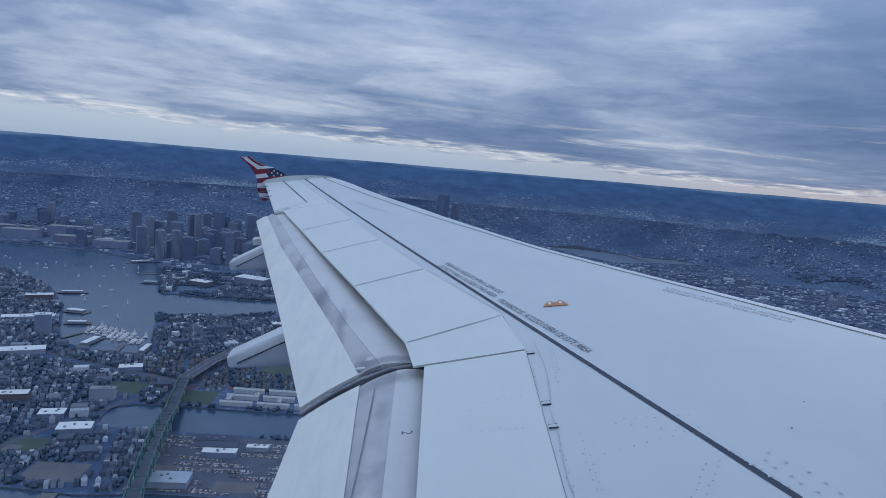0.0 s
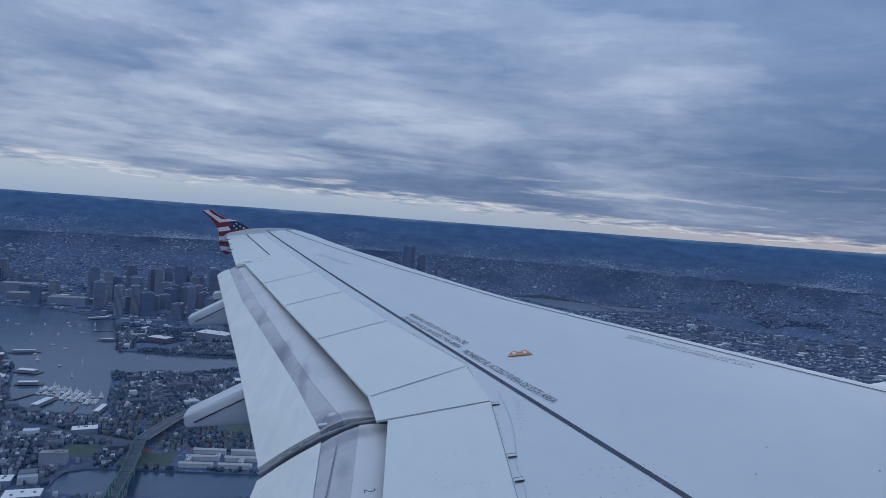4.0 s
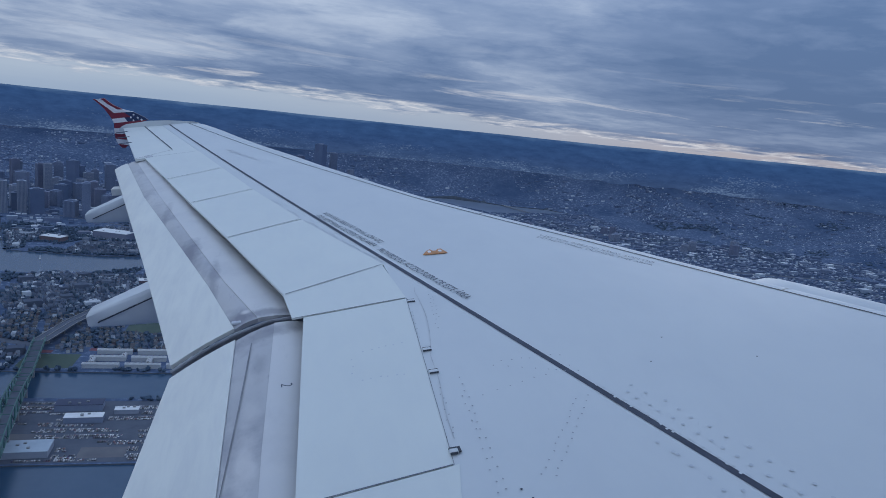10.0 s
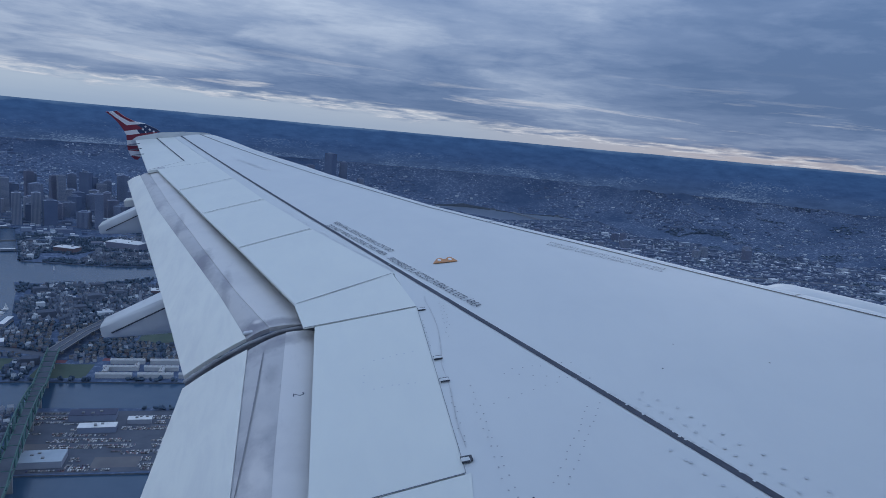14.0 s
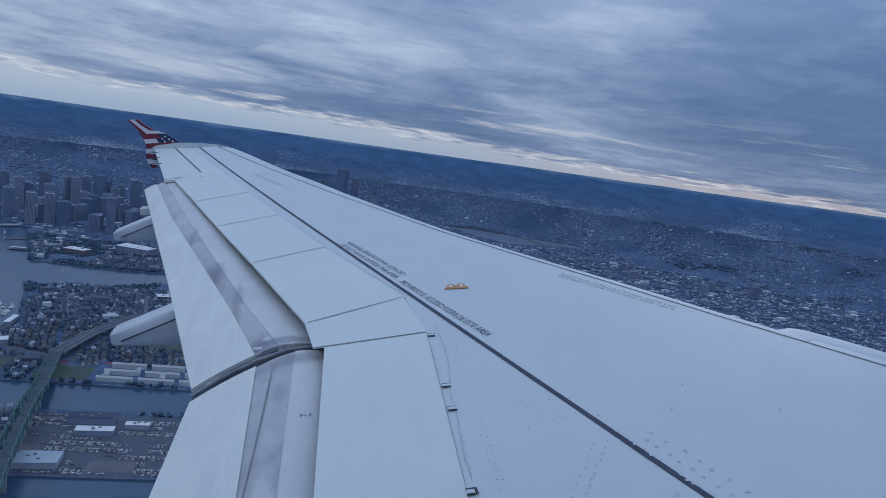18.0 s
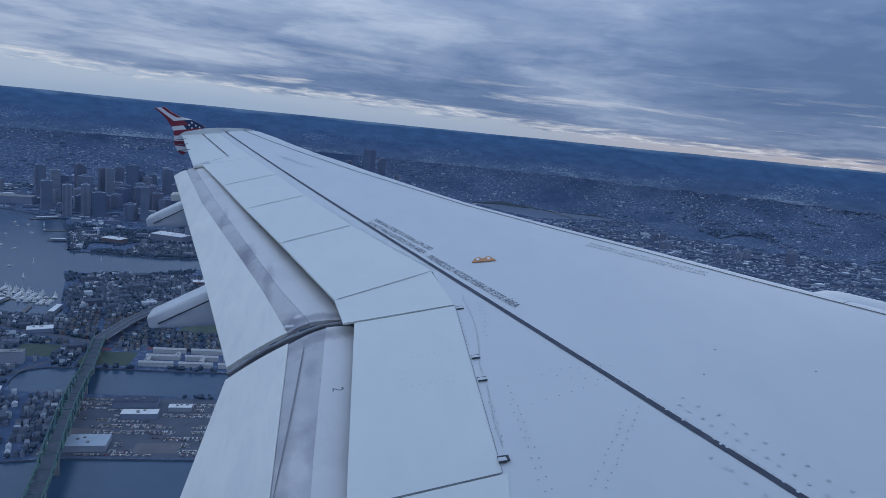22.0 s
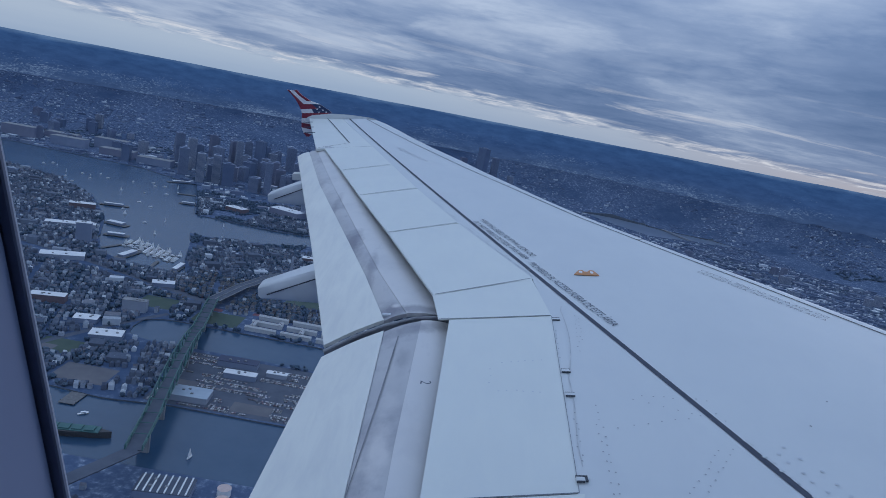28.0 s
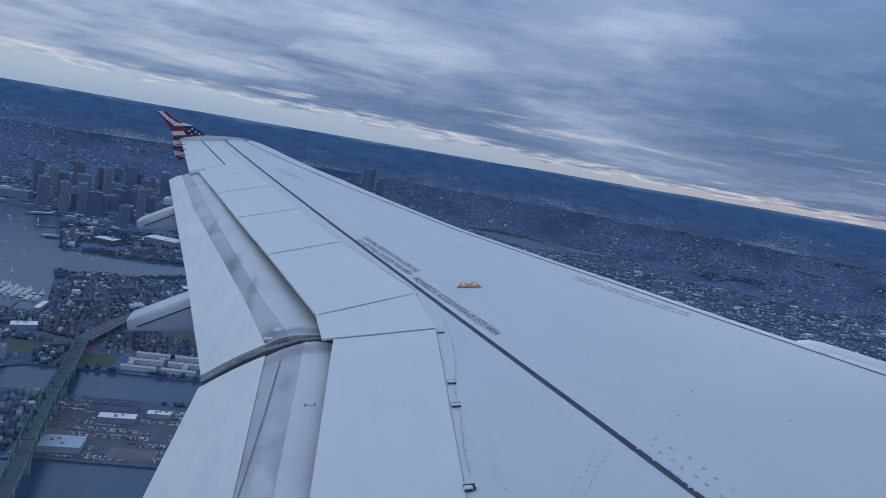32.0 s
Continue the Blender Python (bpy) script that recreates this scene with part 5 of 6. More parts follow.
pad("park_lawn", -435, 1222, -345, 1292, 0.10, GRASS, "green park lawn beside the channel", "lawn")
pad("sports_field", -300, 1420, -215, 1490, 0.12, GRASS, "green sports field among houses", "field")
pad("sports_field", -560, 1255, -490, 1320, 0.12, GRASS, "green sports field near the docks", "field")
COURT_RED = mottled("dull_red_court", [(0.3, (0.16, 0.065, 0.085)), (0.7, (0.21, 0.085, 0.10))], 0.1, 0.9)
pad("sports_court", -432, 1298, -398, 1313, 0.14, COURT_RED, "dull red sports court by the park", "court")
pad("sports_court", -338, 1312, -312, 1326, 0.14, COURT_RED, "dull red sports court by the townhouses", "court")
pad("dock_yard", -60, 1220, 140, 1290, 0.1, CONCRETE, "pale concrete dock yard", "yard")

# -- elevated highway and the green bridge --


def highway():
    top = tagged(new("elevated_highway"), "grey elevated highway on concrete piers", "highway")
    pts = [Vector(p) for p in ((-425, 1320), (-405, 1440), (-370, 1560), (-290, 1680), (-180, 1800), (0, 1890), (200, 1950), (500, 1990))]

    def swept(lo, hi, z0, z1):
        bm, rows = bmesh.new(), []
        for i, p in enumerate(pts):
            d = (pts[min(i + 1, len(pts) - 1)] - pts[max(i - 1, 0)]).normalized()
            n = Vector((-d.y, d.x))
            rows.append([bm.verts.new((*(p + n * s), z)) for s, z in ((lo, z0), (hi, z0), (hi, z1), (lo, z1))])
        for a, b in zip(rows, rows[1:]):
            for k in range(4):
                bm.faces.new((a[k], a[(k + 1) % 4], b[(k + 1) % 4], b[k]))
        bm.faces.new(rows[0]), bm.faces.new(rows[-1])
        bmesh.ops.recalc_face_normals(bm, faces=bm.faces[:])
        return bm

    part("deck", swept(-14, 14, 13, 14.4), ASPHALT, top)
    for side in (-13.6, 0, 13.6):
        part("barrier", swept(side - 0.5, side + 0.5, 14.4, 15.6), CONCRETE, top)
    for a, b in zip(pts, pts[1:]):
        for k in (0.25, 0.75):
            p = a.lerp(b, k)
            part("pier", box((p.x - 3, p.y - 3, -1), (p.x + 3, p.y + 3, 13.2), 0.4, 1), CONCRETE, top)
    return top


highway()


def truss_bridge():
    top = tagged(new("truss_bridge"), "long green steel truss bridge over the water", "bridge")
    a, b = Vector((-300, 705, 34)), Vector((-425, 1325, 16))
    n = 22
    d = (b - a) / n
    side = Vector((-d.y, d.x, 0)).normalized()
    deck = bmesh.new()
    m = Matrix.Translation((a + b) / 2) @ (b - a).to_track_quat("X", "Z").to_matrix().to_4x4()
    add_box(deck, (-(b - a).length / 2, -9, -1.5), ((b - a).length / 2, 9, 0), m)
    part("deck", deck, ASPHALT, top)
    for s in (-9.5, 9.5):
        bm = bmesh.new()
        hs = [6 + 16 * max(0.0, math.sin(math.pi * min(1, max(0, (i - 3) / 12)))) ** 0.8 for i in range(n + 1)]
        for i in range(n):
            p, q = a + d * i + side * s, a + d * (i + 1) + side * s
            pt, qt = p + Vector((0, 0, hs[i])), q + Vector((0, 0, hs[i + 1]))
            for u, v in ((p, q), (pt, qt), (p, pt), (p, qt) if i % 2 else (q, pt)):
                tube(bm, u, v, 0.9, 0.9, 5)
        part("truss", bm, GREEN_STEEL, top, "green steel truss side")
    for i in range(1, n):
        bm = bmesh.new()
        p = a + d * i + Vector((0, 0, hs[i]))
        tube(bm, p - side * 9.5, p + side * 9.5, 0.6, 0.6, 5)
        part("cross_brace", bm, GREEN_STEEL, top)
    for p0, p1 in ((Vector((-352, 590, 36)), a), (Vector((-440, 430, 38)), Vector((-352, 590, 36)))):
        ramp = bmesh.new()
        add_box(ramp, (-(p1 - p0).length / 2 - 2, -9, -1.5), ((p1 - p0).length / 2 + 2, 9, -0.05), Matrix.Translation((p0 + p1) / 2) @ (p1 - p0).to_track_quat("X", "Z").to_matrix().to_4x4())
        part("approach_deck", ramp, ASPHALT, top)
        part("pier", box((p0.x - 5, p0.y - 2, -4), (p0.x + 5, p0.y + 2, p0.z - 1.4), 0.3, 1), CONCRETE, top)
    for i in range(2, n, 3):
        p = a + d * i
        part("pier", box((p.x - 7, p.y - 2, -4), (p.x + 7, p.y + 2, p.z - 1.4), 0.3, 1), CONCRETE, top)


truss_bridge()

# -- towers --


def tower(x, y, w, d, h, ang, stone, style, label):
    """A high-rise: a core of glass, floor bands or ribs of stone, a roof house."""
    KEEP.append((x - w / 2 - 6, y - d / 2 - 6, x + w / 2 + 6, y + d / 2 + 6))
    z0 = float(hill(x, y))
    top = tagged(new("office_tower"), label, "office tower", "downtown towers")
    top.matrix_world = pose(x, y, z0, 0, 0, ang)
    part("glass_core", box((-w / 2 + 0.8, -d / 2 + 0.8, -3), (w / 2 - 0.8, d / 2 - 0.8, h)), GLASS_DARK, top)

    def repeat(name, lo, hi, places):
        """Alike pieces of cladding on one shared mesh."""
        me = finish(name, box(lo, hi), stone)
        for p in places:
            ob = new(name, me)
            ob.parent, ob.location = top, p

    if style == "bands":
        repeat("floor_band", (-w / 2, -d / 2, 0), (w / 2, d / 2, 2.0), [(0, 0, 3.0 + 3.8 * i) for i in range(int((h - 3.0) / 3.8) + 1)])
    elif style == "ribs":
        n, m = int(w / 4), int(d / 4)
        repeat("stone_rib", (-1.1, -0.6, -3), (1.1, 0.6, h), [(-w / 2 + u * w / n, s * d / 2, 0) for u in range(n + 1) for s in (-1, 1)])
        repeat("stone_rib", (-0.6, -1.1, -3), (0.6, 1.1, h), [(s * w / 2, -d / 2 + u * d / m, 0) for u in range(1, m) for s in (-1, 1)])
    else:
        for s in (-1, 1):
            for q in (-1, 1):
                part("corner_pier", box((s * w / 2 - 0.7, q * d / 2 - 0.7, -3), (s * w / 2 + 0.7, q * d / 2 + 0.7, h + 1)), stone, top)
    part("parapet", box((-w / 2 - 0.2, -d / 2 - 0.2, h), (w / 2 + 0.2, d / 2 + 0.2, h + 1.6)), stone, top)
    part("roof_house", box((-w / 4, -d / 4, h + 1.6), (w / 4, d / 5, h + 7)), STONE_GREY, top)
    return top


TOWERS = [(-1015, 2800, 30, 30, 120, 20, STONE_PALE, "ribs", "pale concrete twin apartment tower near the shore"), (-960, 2835, 30, 30, 120, 20, STONE_PALE, "ribs", "pale concrete twin apartment tower near the shore"),
          (240, 4330, 34, 76, 235, 35, GLASS_DARK, "fins", "tall dark blue glass tower above the city"),
          (330, 4420, 40, 40, 165, 10, STONE_GREY, "ribs", "grey high-rise beside the dark glass tower"), (120, 4450, 45, 30, 120, 30, STONE_BROWN, "bands", "brown banded high-rise beside other towers"),
          (440, 4350, 30, 40, 110, 20, STONE_PALE, "bands", "pale banded high-rise beside other towers"), (20, 4300, 40, 40, 95, 0, STONE_GREY, "bands", "grey banded high-rise beside other towers")]
styles = ["bands", "ribs", "bands", "fins"]
stones = [(STONE_PALE, "pale"), (STONE_GREY, "grey"), (STONE_BROWN, "brown"), (STONE_GREY, "grey")]
tries = 0
while len(TOWERS) < 74 and tries < 6000:
    tries += 1
    k = rng.random()
    y = rng.uniform(2780, 3750)
    x = y * rng.uniform(-0.40, -0.17) if k < 0.8 else y * rng.uniform(-0.62, -0.45)
    if any(math.hypot(x - t[0], y - t[1]) < 50 for t in TOWERS) or in_water([x - 30, x + 30, x, x], [y, y, y - 30, y + 30]).any():
        continue
    h = rng.uniform(55, 150) * (1.0 if k < 0.8 else 0.5)
    st, sn = stones[rng.randrange(4)]
    sty = styles[rng.randrange(4)]
    TOWERS.append((x, y, rng.uniform(28, 48), rng.uniform(26, 42), h, rng.uniform(-25, 40), GLASS_DARK if sty == "fins" else st, sty,
                   "dark glass office tower in the city centre" if sty == "fins" else f"{sn} stone office tower with {'floor bands' if sty == 'bands' else 'upright ribs'}"))
for i in range(16):
    x, y = rng.uniform(1150, 2300), rng.uniform(2600, 3300)
    if not in_water([x - 30, x + 30, x, x], [y, y, y - 30, y + 30]).any():
        TOWERS.append((x, y, rng.uniform(24, 50), rng.uniform(20, 34), rng.uniform(24, 62), rng.uniform(0, 40), STONE_PALE if i % 3 else STONE_BROWN, "bands", "mid-rise block beyond the river, banded"))
for i in range(9):
    x, y = rng.uniform(-640, -200), rng.uniform(2250, 2560)
    TOWERS.append((x, y, rng.uniform(18, 34), rng.uniform(16, 24), rng.uniform(35, 70), rng.uniform(0, 40), STONE_PALE if i % 2 else STONE_GREY, "bands" if i % 3 else "ribs", "pale apartment block by the river"))
for t in TOWERS:
    tower(*t)

# -- low large buildings with names of their own --


def hall(name, x, y, w, d, h, ang, wall, roof, label, category, ridges=0, group=""):
    KEEP.append((x - w / 2 - 4, y - d / 2 - 4, x + w / 2 + 4, y + d / 2 + 4))
    top = tagged(new(name), label, category, group)
    top.matrix_world = pose(x, y, 0, 0, 0, ang)
    part("wall", box((-w / 2, -d / 2, -1), (w / 2, d / 2, h)), wall, top)
    part("roof", box((-w / 2 - 0.5, -d / 2 - 0.5, h), (w / 2 + 0.5, d / 2 + 0.5, h + 0.8), 0.2, 1), roof, top)
    for i in range(ridges):
        xx = -w / 2 + (i + 0.5) * w / ridges
        part("roof_ridge", box((xx - 0.9, -d / 2 - 0.6, h + 0.8), (xx + 0.9, d / 2 + 0.6, h + 2.2), 0.2, 1), ROOF_WHITE, top)
    for i in range(3 if w > 30 else 1):
        xx, yy = rng.uniform(-w / 3, w / 3), rng.uniform(-d / 4, d / 4)
        part("roof_unit", box((xx - 2, yy - 1.5, h + 0.8), (xx + 2, yy + 1.5, h + 2.6), 0.1, 1), CONCRETE, top)
    return top


BLUE_ROOF = mottled("pale_blue_roof", [(0.3, (0.30, 0.36, 0.43)), (0.7, (0.38, 0.44, 0.50))], 0.05, 0.6)
hall("warehouse", -252, 686, 62, 34, 9, 6, STONE_GREY, ASPHALT, "dark-roofed warehouse with white roof ridges by the water", "warehouse", 8)
hall("dock_hall", -318, 918, 66, 34, 9, 3, STONE_PALE, BLUE_ROOF, "long hall with a pale blue roof", "hall")
NAVY_ROOF = mottled("dark_blue_membrane", [(0.3, (0.030, 0.040, 0.085)), (0.7, (0.045, 0.058, 0.11))], 0.05, 0.6)
hall("sports_dome", -285, 1056, 66, 22, 10, 3, STONE_GREY, NAVY_ROOF, "low hall with a dark blue membrane roof", "hall")
hall("warehouse", -268, 1012, 52, 16, 9, 3, STONE_GREY, ROOF_WHITE, "white-roofed warehouse beside rows of parked cars", "warehouse")
hall("dock_hall", -215, 1040, 34, 12, 7, 2, STONE_PALE, ROOF_WHITE, "low shed with a white roof", "shed")
hall("terminal", -540, 2420, 120, 60, 22, -20, STONE_BROWN, ROOF_WHITE, "arena with a broad white roof", "arena")
hall("terminal", -700, 2330, 70, 40, 14, -20, BRICK_RED, ROOF_WHITE, "brick hall with a white roof", "hall")
hall("dock_hall", -250, 1660, 46, 22, 9, 30, STONE_GREY, ROOF_WHITE, "flat white-roofed hall among houses", "hall")
hall("dock_hall", -120, 1560, 40, 30, 8, 20, STONE_GREY, ROOF_WHITE, "flat white-roofed hall among houses", "hall")
hall("dock_hall", -200, 1745, 30, 20, 8, 10, STONE_GREY, ROOF_WHITE, "flat white-roofed hall among houses", "hall")
hall("dock_hall", -320, 1830, 60, 24, 10, 12, BRICK_RED, ROOF_WHITE, "brick hall with a white roof", "hall")
hall("pier_shed", -960, 1740, 120, 30, 9, 25, STONE_PALE, ROOF_WHITE, "long white-roofed shed by the docks", "shed")
hall("pier_shed", -820, 1460, 90, 34, 10, 25, STONE_PALE, ROOF_WHITE, "long white-roofed shed by the docks", "shed")
hall("market_hall", -520, 1075, 52, 30, 9, 14, STONE_GREY, ROOF_WHITE, "flat white-roofed market hall among houses", "hall")
hall("market_hall", -585, 1130, 40, 26, 8, 14, STONE_GREY, ROOF_WHITE, "flat white-roofed market hall among houses", "hall")
hall("market_hall", -560, 1395, 46, 24, 8, 20, STONE_GREY, ROOF_WHITE, "flat white-roofed market hall among houses", "hall")
hall("brick_block", -540, 1220, 44, 16, 22, 8, STONE_PALE, CONCRETE, "pale mid-rise apartment block", "apartment block")
hall("brick_block", -690, 1190, 60, 22, 14, 15, BRICK_RED, ROOF_WHITE, "red brick block with a white roof", "apartment block")
hall("brick_block", -1050, 1960, 70, 26, 15, 25, BRICK_RED, ROOF_WHITE, "red brick block with a white roof", "apartment block")
hall("harbour_hotel", -860, 1620, 34, 22, 48, 20, STONE_GREY, ROOF_WHITE, "mid-rise glass block on the dock", "apartment block")
for i, (x, y) in enumerate(((-1500, 3080), (-1750, 3120), (-2000, 3150), (-1300, 3020), (-2250, 3100), (-1620, 3260), (-1880, 3290))):
    hall("waterfront_block", x, y, 150, 60, 30 + 9 * (i % 3), 5, STONE_GREY if i % 2 else STONE_BROWN, CONCRETE, "broad waterfront office block", "office block", 0, "waterfront blocks")


def oil_tank(x, y, r, h, roof):
    top = tagged(new("storage_tank"), "round white storage tank on the waterfront", "storage tank", "waterfront tanks")
    top.matrix_world = pose(x, y, 0)
    KEEP.append((x - r, y - r, x + r, y + r))
    bm = bmesh.new()
    tube(bm, (0, 0, -1), (0, 0, h), r, r, 28)
    part("shell", bm, ROOF_WHITE, top)
    bm = bmesh.new()
    bmesh.ops.create_cone(bm, cap_ends=True, segments=28, radius1=r + 0.2, radius2=0.3, depth=1.4, matrix=Matrix.Translation((0, 0, h + 0.7)))
    part("roof", bm, roof, top)


PINK = mottled("faded_tank_roof", [(0.3, (0.50, 0.38, 0.34)), (0.7, (0.58, 0.46, 0.42))], 0.3, 0.7)
for x, y, r, h, m in ((-188, 700, 8, 9, PINK), (-183, 678, 8, 9, PINK), (-146, 708, 5, 11, ROOF_WHITE)):
    oil_tank(x, y, r, h, m)


def silo(x, y):
    top = tagged(new("silo"), "pale concrete grain silo by the dock", "silo", "dock silos")
    bm = bmesh.new()
    tube(bm, (x, y, -1), (x, y, 26), 5.2, 5.2, 18)
    part("shell", bm, STONE_PALE, top)
    bm = bmesh.new()
    tube(bm, (x, y, 26), (x, y, 27.2), 5.5, 5.5, 18)
    part("rim", bm, ROOF_WHITE, top)


for i in range(8):
    silo(-95 + (i % 4) * 10.8, 892 + (i // 4) * 10.8)


def obelisk(x, y):
    KEEP.append((x - 25, y - 25, x + 25, y + 25))
    top = tagged(new("obelisk_monument"), "tall pale granite obelisk on a small green", "monument")
    top.matrix_world = pose(x, y, 0, 0, 0, 20)
    for nm, w0, w1, z0, z1, m in (("plinth", 9, 9, -1, 4, CONCRETE), ("shaft", 4.6, 2.4, 4, 62, STONE_PALE), ("cap", 2.4, 0.1, 62, 67, STONE_PALE)):
        bm = bmesh.new()
        bmesh.ops.create_cone(bm, cap_ends=True, segments=4, radius1=w0 * 1.414, radius2=w1 * 1.414, depth=z1 - z0, matrix=Matrix.Translation((0, 0, (z0 + z1) / 2)) @ Matrix.Rotation(math.pi / 4, 4, "Z"))
        part(nm, bm, m, top)


obelisk(-330, 1600)

# -- white townhouses beside the channel --


def house(name, w, d, h, wall, roof, label, category, group):
    top = tagged(new(name), label, category, group)
    v = [(-w / 2, -d / 2, -1), (w / 2, -d / 2, -1), (w / 2, d / 2, -1), (-w / 2, d / 2, -1), (-w / 2, -d / 2, h), (w / 2, -d / 2, h), (w / 2, d / 2, h), (-w / 2, d / 2, h), (-w / 2, 0, h + d * 0.3), (w / 2, 0, h + d * 0.3)]
    raw("wall", v, [(0, 1, 5, 4), (2, 3, 7, 6), (1, 2, 6, 9, 5), (3, 0, 4, 8, 7)], [wall], top)
    e = 0.5
    k = e * 0.6
    r = [(-w / 2 - e, -d / 2 - e, h - k), (w / 2 + e, -d / 2 - e, h - k), (w / 2 + e, 0, h + d * 0.3 + 0.12), (-w / 2 - e, 0, h + d * 0.3 + 0.12), (w / 2 + e, d / 2 + e, h - k), (-w / 2 - e, d / 2 + e, h - k)]
    low = [(x, y, z - 0.35) for x, y, z in r]
    raw("roof", r + low, [(0, 1, 2, 3), (3, 2, 4, 5), (6, 9, 8, 7), (9, 11, 10, 8), (0, 6, 7, 1), (5, 4, 10, 11), (0, 3, 9, 6), (3, 5, 11, 9), (1, 7, 8, 2), (2, 8, 10, 4)], [roof], top)
    bm = box((w * 0.2 - 0.5, -0.5, h), (w * 0.2 + 0.5, 0.5, h + d * 0.3 + 1.4))
    part("chimney", bm, BRICK_RED, top)
    return top


SLATE = mottled("dark_roof_shingles", [(0.3, (0.05, 0.052, 0.058)), (0.7, (0.10, 0.10, 0.105))], 0.8, 0.9)
BROWN_ROOF = mottled("brown_roof_shingles", [(0.3, (0.080, 0.082, 0.092)), (0.7, (0.12, 0.118, 0.128))], 0.8, 0.9)
CLAP_WHITE = mottled("white_clapboard", [(0.3, (0.40, 0.42, 0.44)), (0.7, (0.52, 0.54, 0.56))], 0.6, 0.8)
CLAP_GREY = mottled("grey_clapboard", [(0.3, (0.27, 0.28, 0.29)), (0.7, (0.36, 0.37, 0.38))], 0.6, 0.8)
CLAP_TAN = mottled("tan_clapboard", [(0.3, (0.26, 0.265, 0.285)), (0.7, (0.34, 0.345, 0.36))], 0.6, 0.8)

PALE_ROOF = mottled("weathered_pale_roof", [(0.3, (0.38, 0.39, 0.40)), (0.7, (0.55, 0.56, 0.57))], 0.15, 0.85)
town = house("townhouse", 10, 8, 8, CLAP_WHITE, PALE_ROOF, "white townhouse with a white roof beside the channel", "townhouse", "white townhouses")
spots = []
for j, (y, n) in enumerate(((1226, 21), (1262, 18), (1298, 20))):
    for i in range(n):
        if i % 7 != 6:
            spots.append((-322 + i * 10.0 + 4 * j, y, 0))
for i in range(5):
    for k in (0, 1):
        spots.append((-316 + i * 48, 1240 + 10 * k + (24 if i % 2 else 0), 90))
KEEP.append((-335, 1218, -70, 1306))
town.matrix_world = pose(spots[0][0], spots[0][1], 0, 0, 0, spots[0][2])
for x, y, a in spots[1:]:
    copy_thing(town, pose(x, y, 0, 0, 0, a))

# -- boats, piers and a ship --


def pier(x, y, length, w, ang, shed=False):
    top = tagged(new("pier"), "long grey timber pier on piles" + (" with a shed on it" if shed else ""), "pier", "harbour piers")
    top.matrix_world = pose(x, y, 0, 0, 0, ang)
    part("deck", box((0, -w / 2, -0.9), (length, w / 2, -0.1), 0.1, 1), TIMBER, top)
    for k in range(max(2, int(length / 22))):
        for s in (-1, 1):
            bm = bmesh.new()
            xx = 6 + k * 22
            tube(bm, (xx, s * (w / 2 - 0.6), -4), (xx, s * (w / 2 - 0.6), 0.9), 0.5, 0.5, 6)
            part("pile", bm, TIMBER, top)
    if shed:
        part("shed", box((length * 0.15, -w * 0.3, -0.1), (length * 0.8, w * 0.3, 5.5), 0.3, 1), STONE_GREY, top)
        part("shed_roof", box((length * 0.14, -w * 0.34, 5.5), (length * 0.81, w * 0.34, 6.1), 0.2, 1), ROOF_WHITE, top)


for x, y, l, w, a, s in ((-585, 1500, 86, 18, 92, True), (-640, 1504, 64, 9, 97, False), (-730, 1530, 92, 24, 84, True), (-800, 1595, 60, 9, 70, False), (-862, 1722, 64, 22, 14, True),
                         (-925, 1852, 70, 30, -8, True), (-1050, 2060, 84, 18, 18, True), (-1010, 2735, 110, 22, -140, True), (-900, 2480, 70, 12, -160, False), (-835, 2310, 60, 16, -165, True),
                         (-150, 1085, 30, 8, 90, False), (-560, 876, 58, 16, -94, True), (-655, 868, 44, 8, -84, False), (-455, 874, 34, 22, -90, False), (-800, 858, 66, 14, -92, True)):
    pier(x, y, l, w, a, s)


def hull_mesh(l, w, h):
    bm = bmesh.new()
    secs = [(-0.5, 0.75), (-0.3, 1.0), (0.1, 1.0), (0.32, 0.7), (0.46, 0.25), (0.5, 0.02)]
    rows = []
    for k, s in secs:
        rows.append([bm.verts.new((k * l, s * w / 2 * q, zz)) for q, zz in ((-1, h), (-0.6, -0.4), (0.6, -0.4), (1, h))])
    for a, b in zip(rows, rows[1:]):
        for j in range(3):
            bm.faces.new((a[j], a[j + 1], b[j + 1], b[j]))
        bm.faces.new((a[0], b[0], b[3], a[3]))
    bm.faces.new(rows[0])
    bmesh.ops.recalc_face_normals(bm, faces=bm.faces[:])
    return bm


def motor_boat():
    top = tagged(new("motor_boat"), "white motor boat on the harbour", "boat", "harbour boats")
    part("hull", hull_mesh(14, 4.4, 1.6), BOAT_WHITE, top)
    part("cabin", box((-3.5, -1.6, 1.5), (2.5, 1.6, 3.6), 0.3, 1), BOAT_WHITE, top)
    part("windscreen", box((2.3, -1.4, 2.3), (2.7, 1.4, 3.3), 0.1, 1), GLASS_DARK, top)
    return top


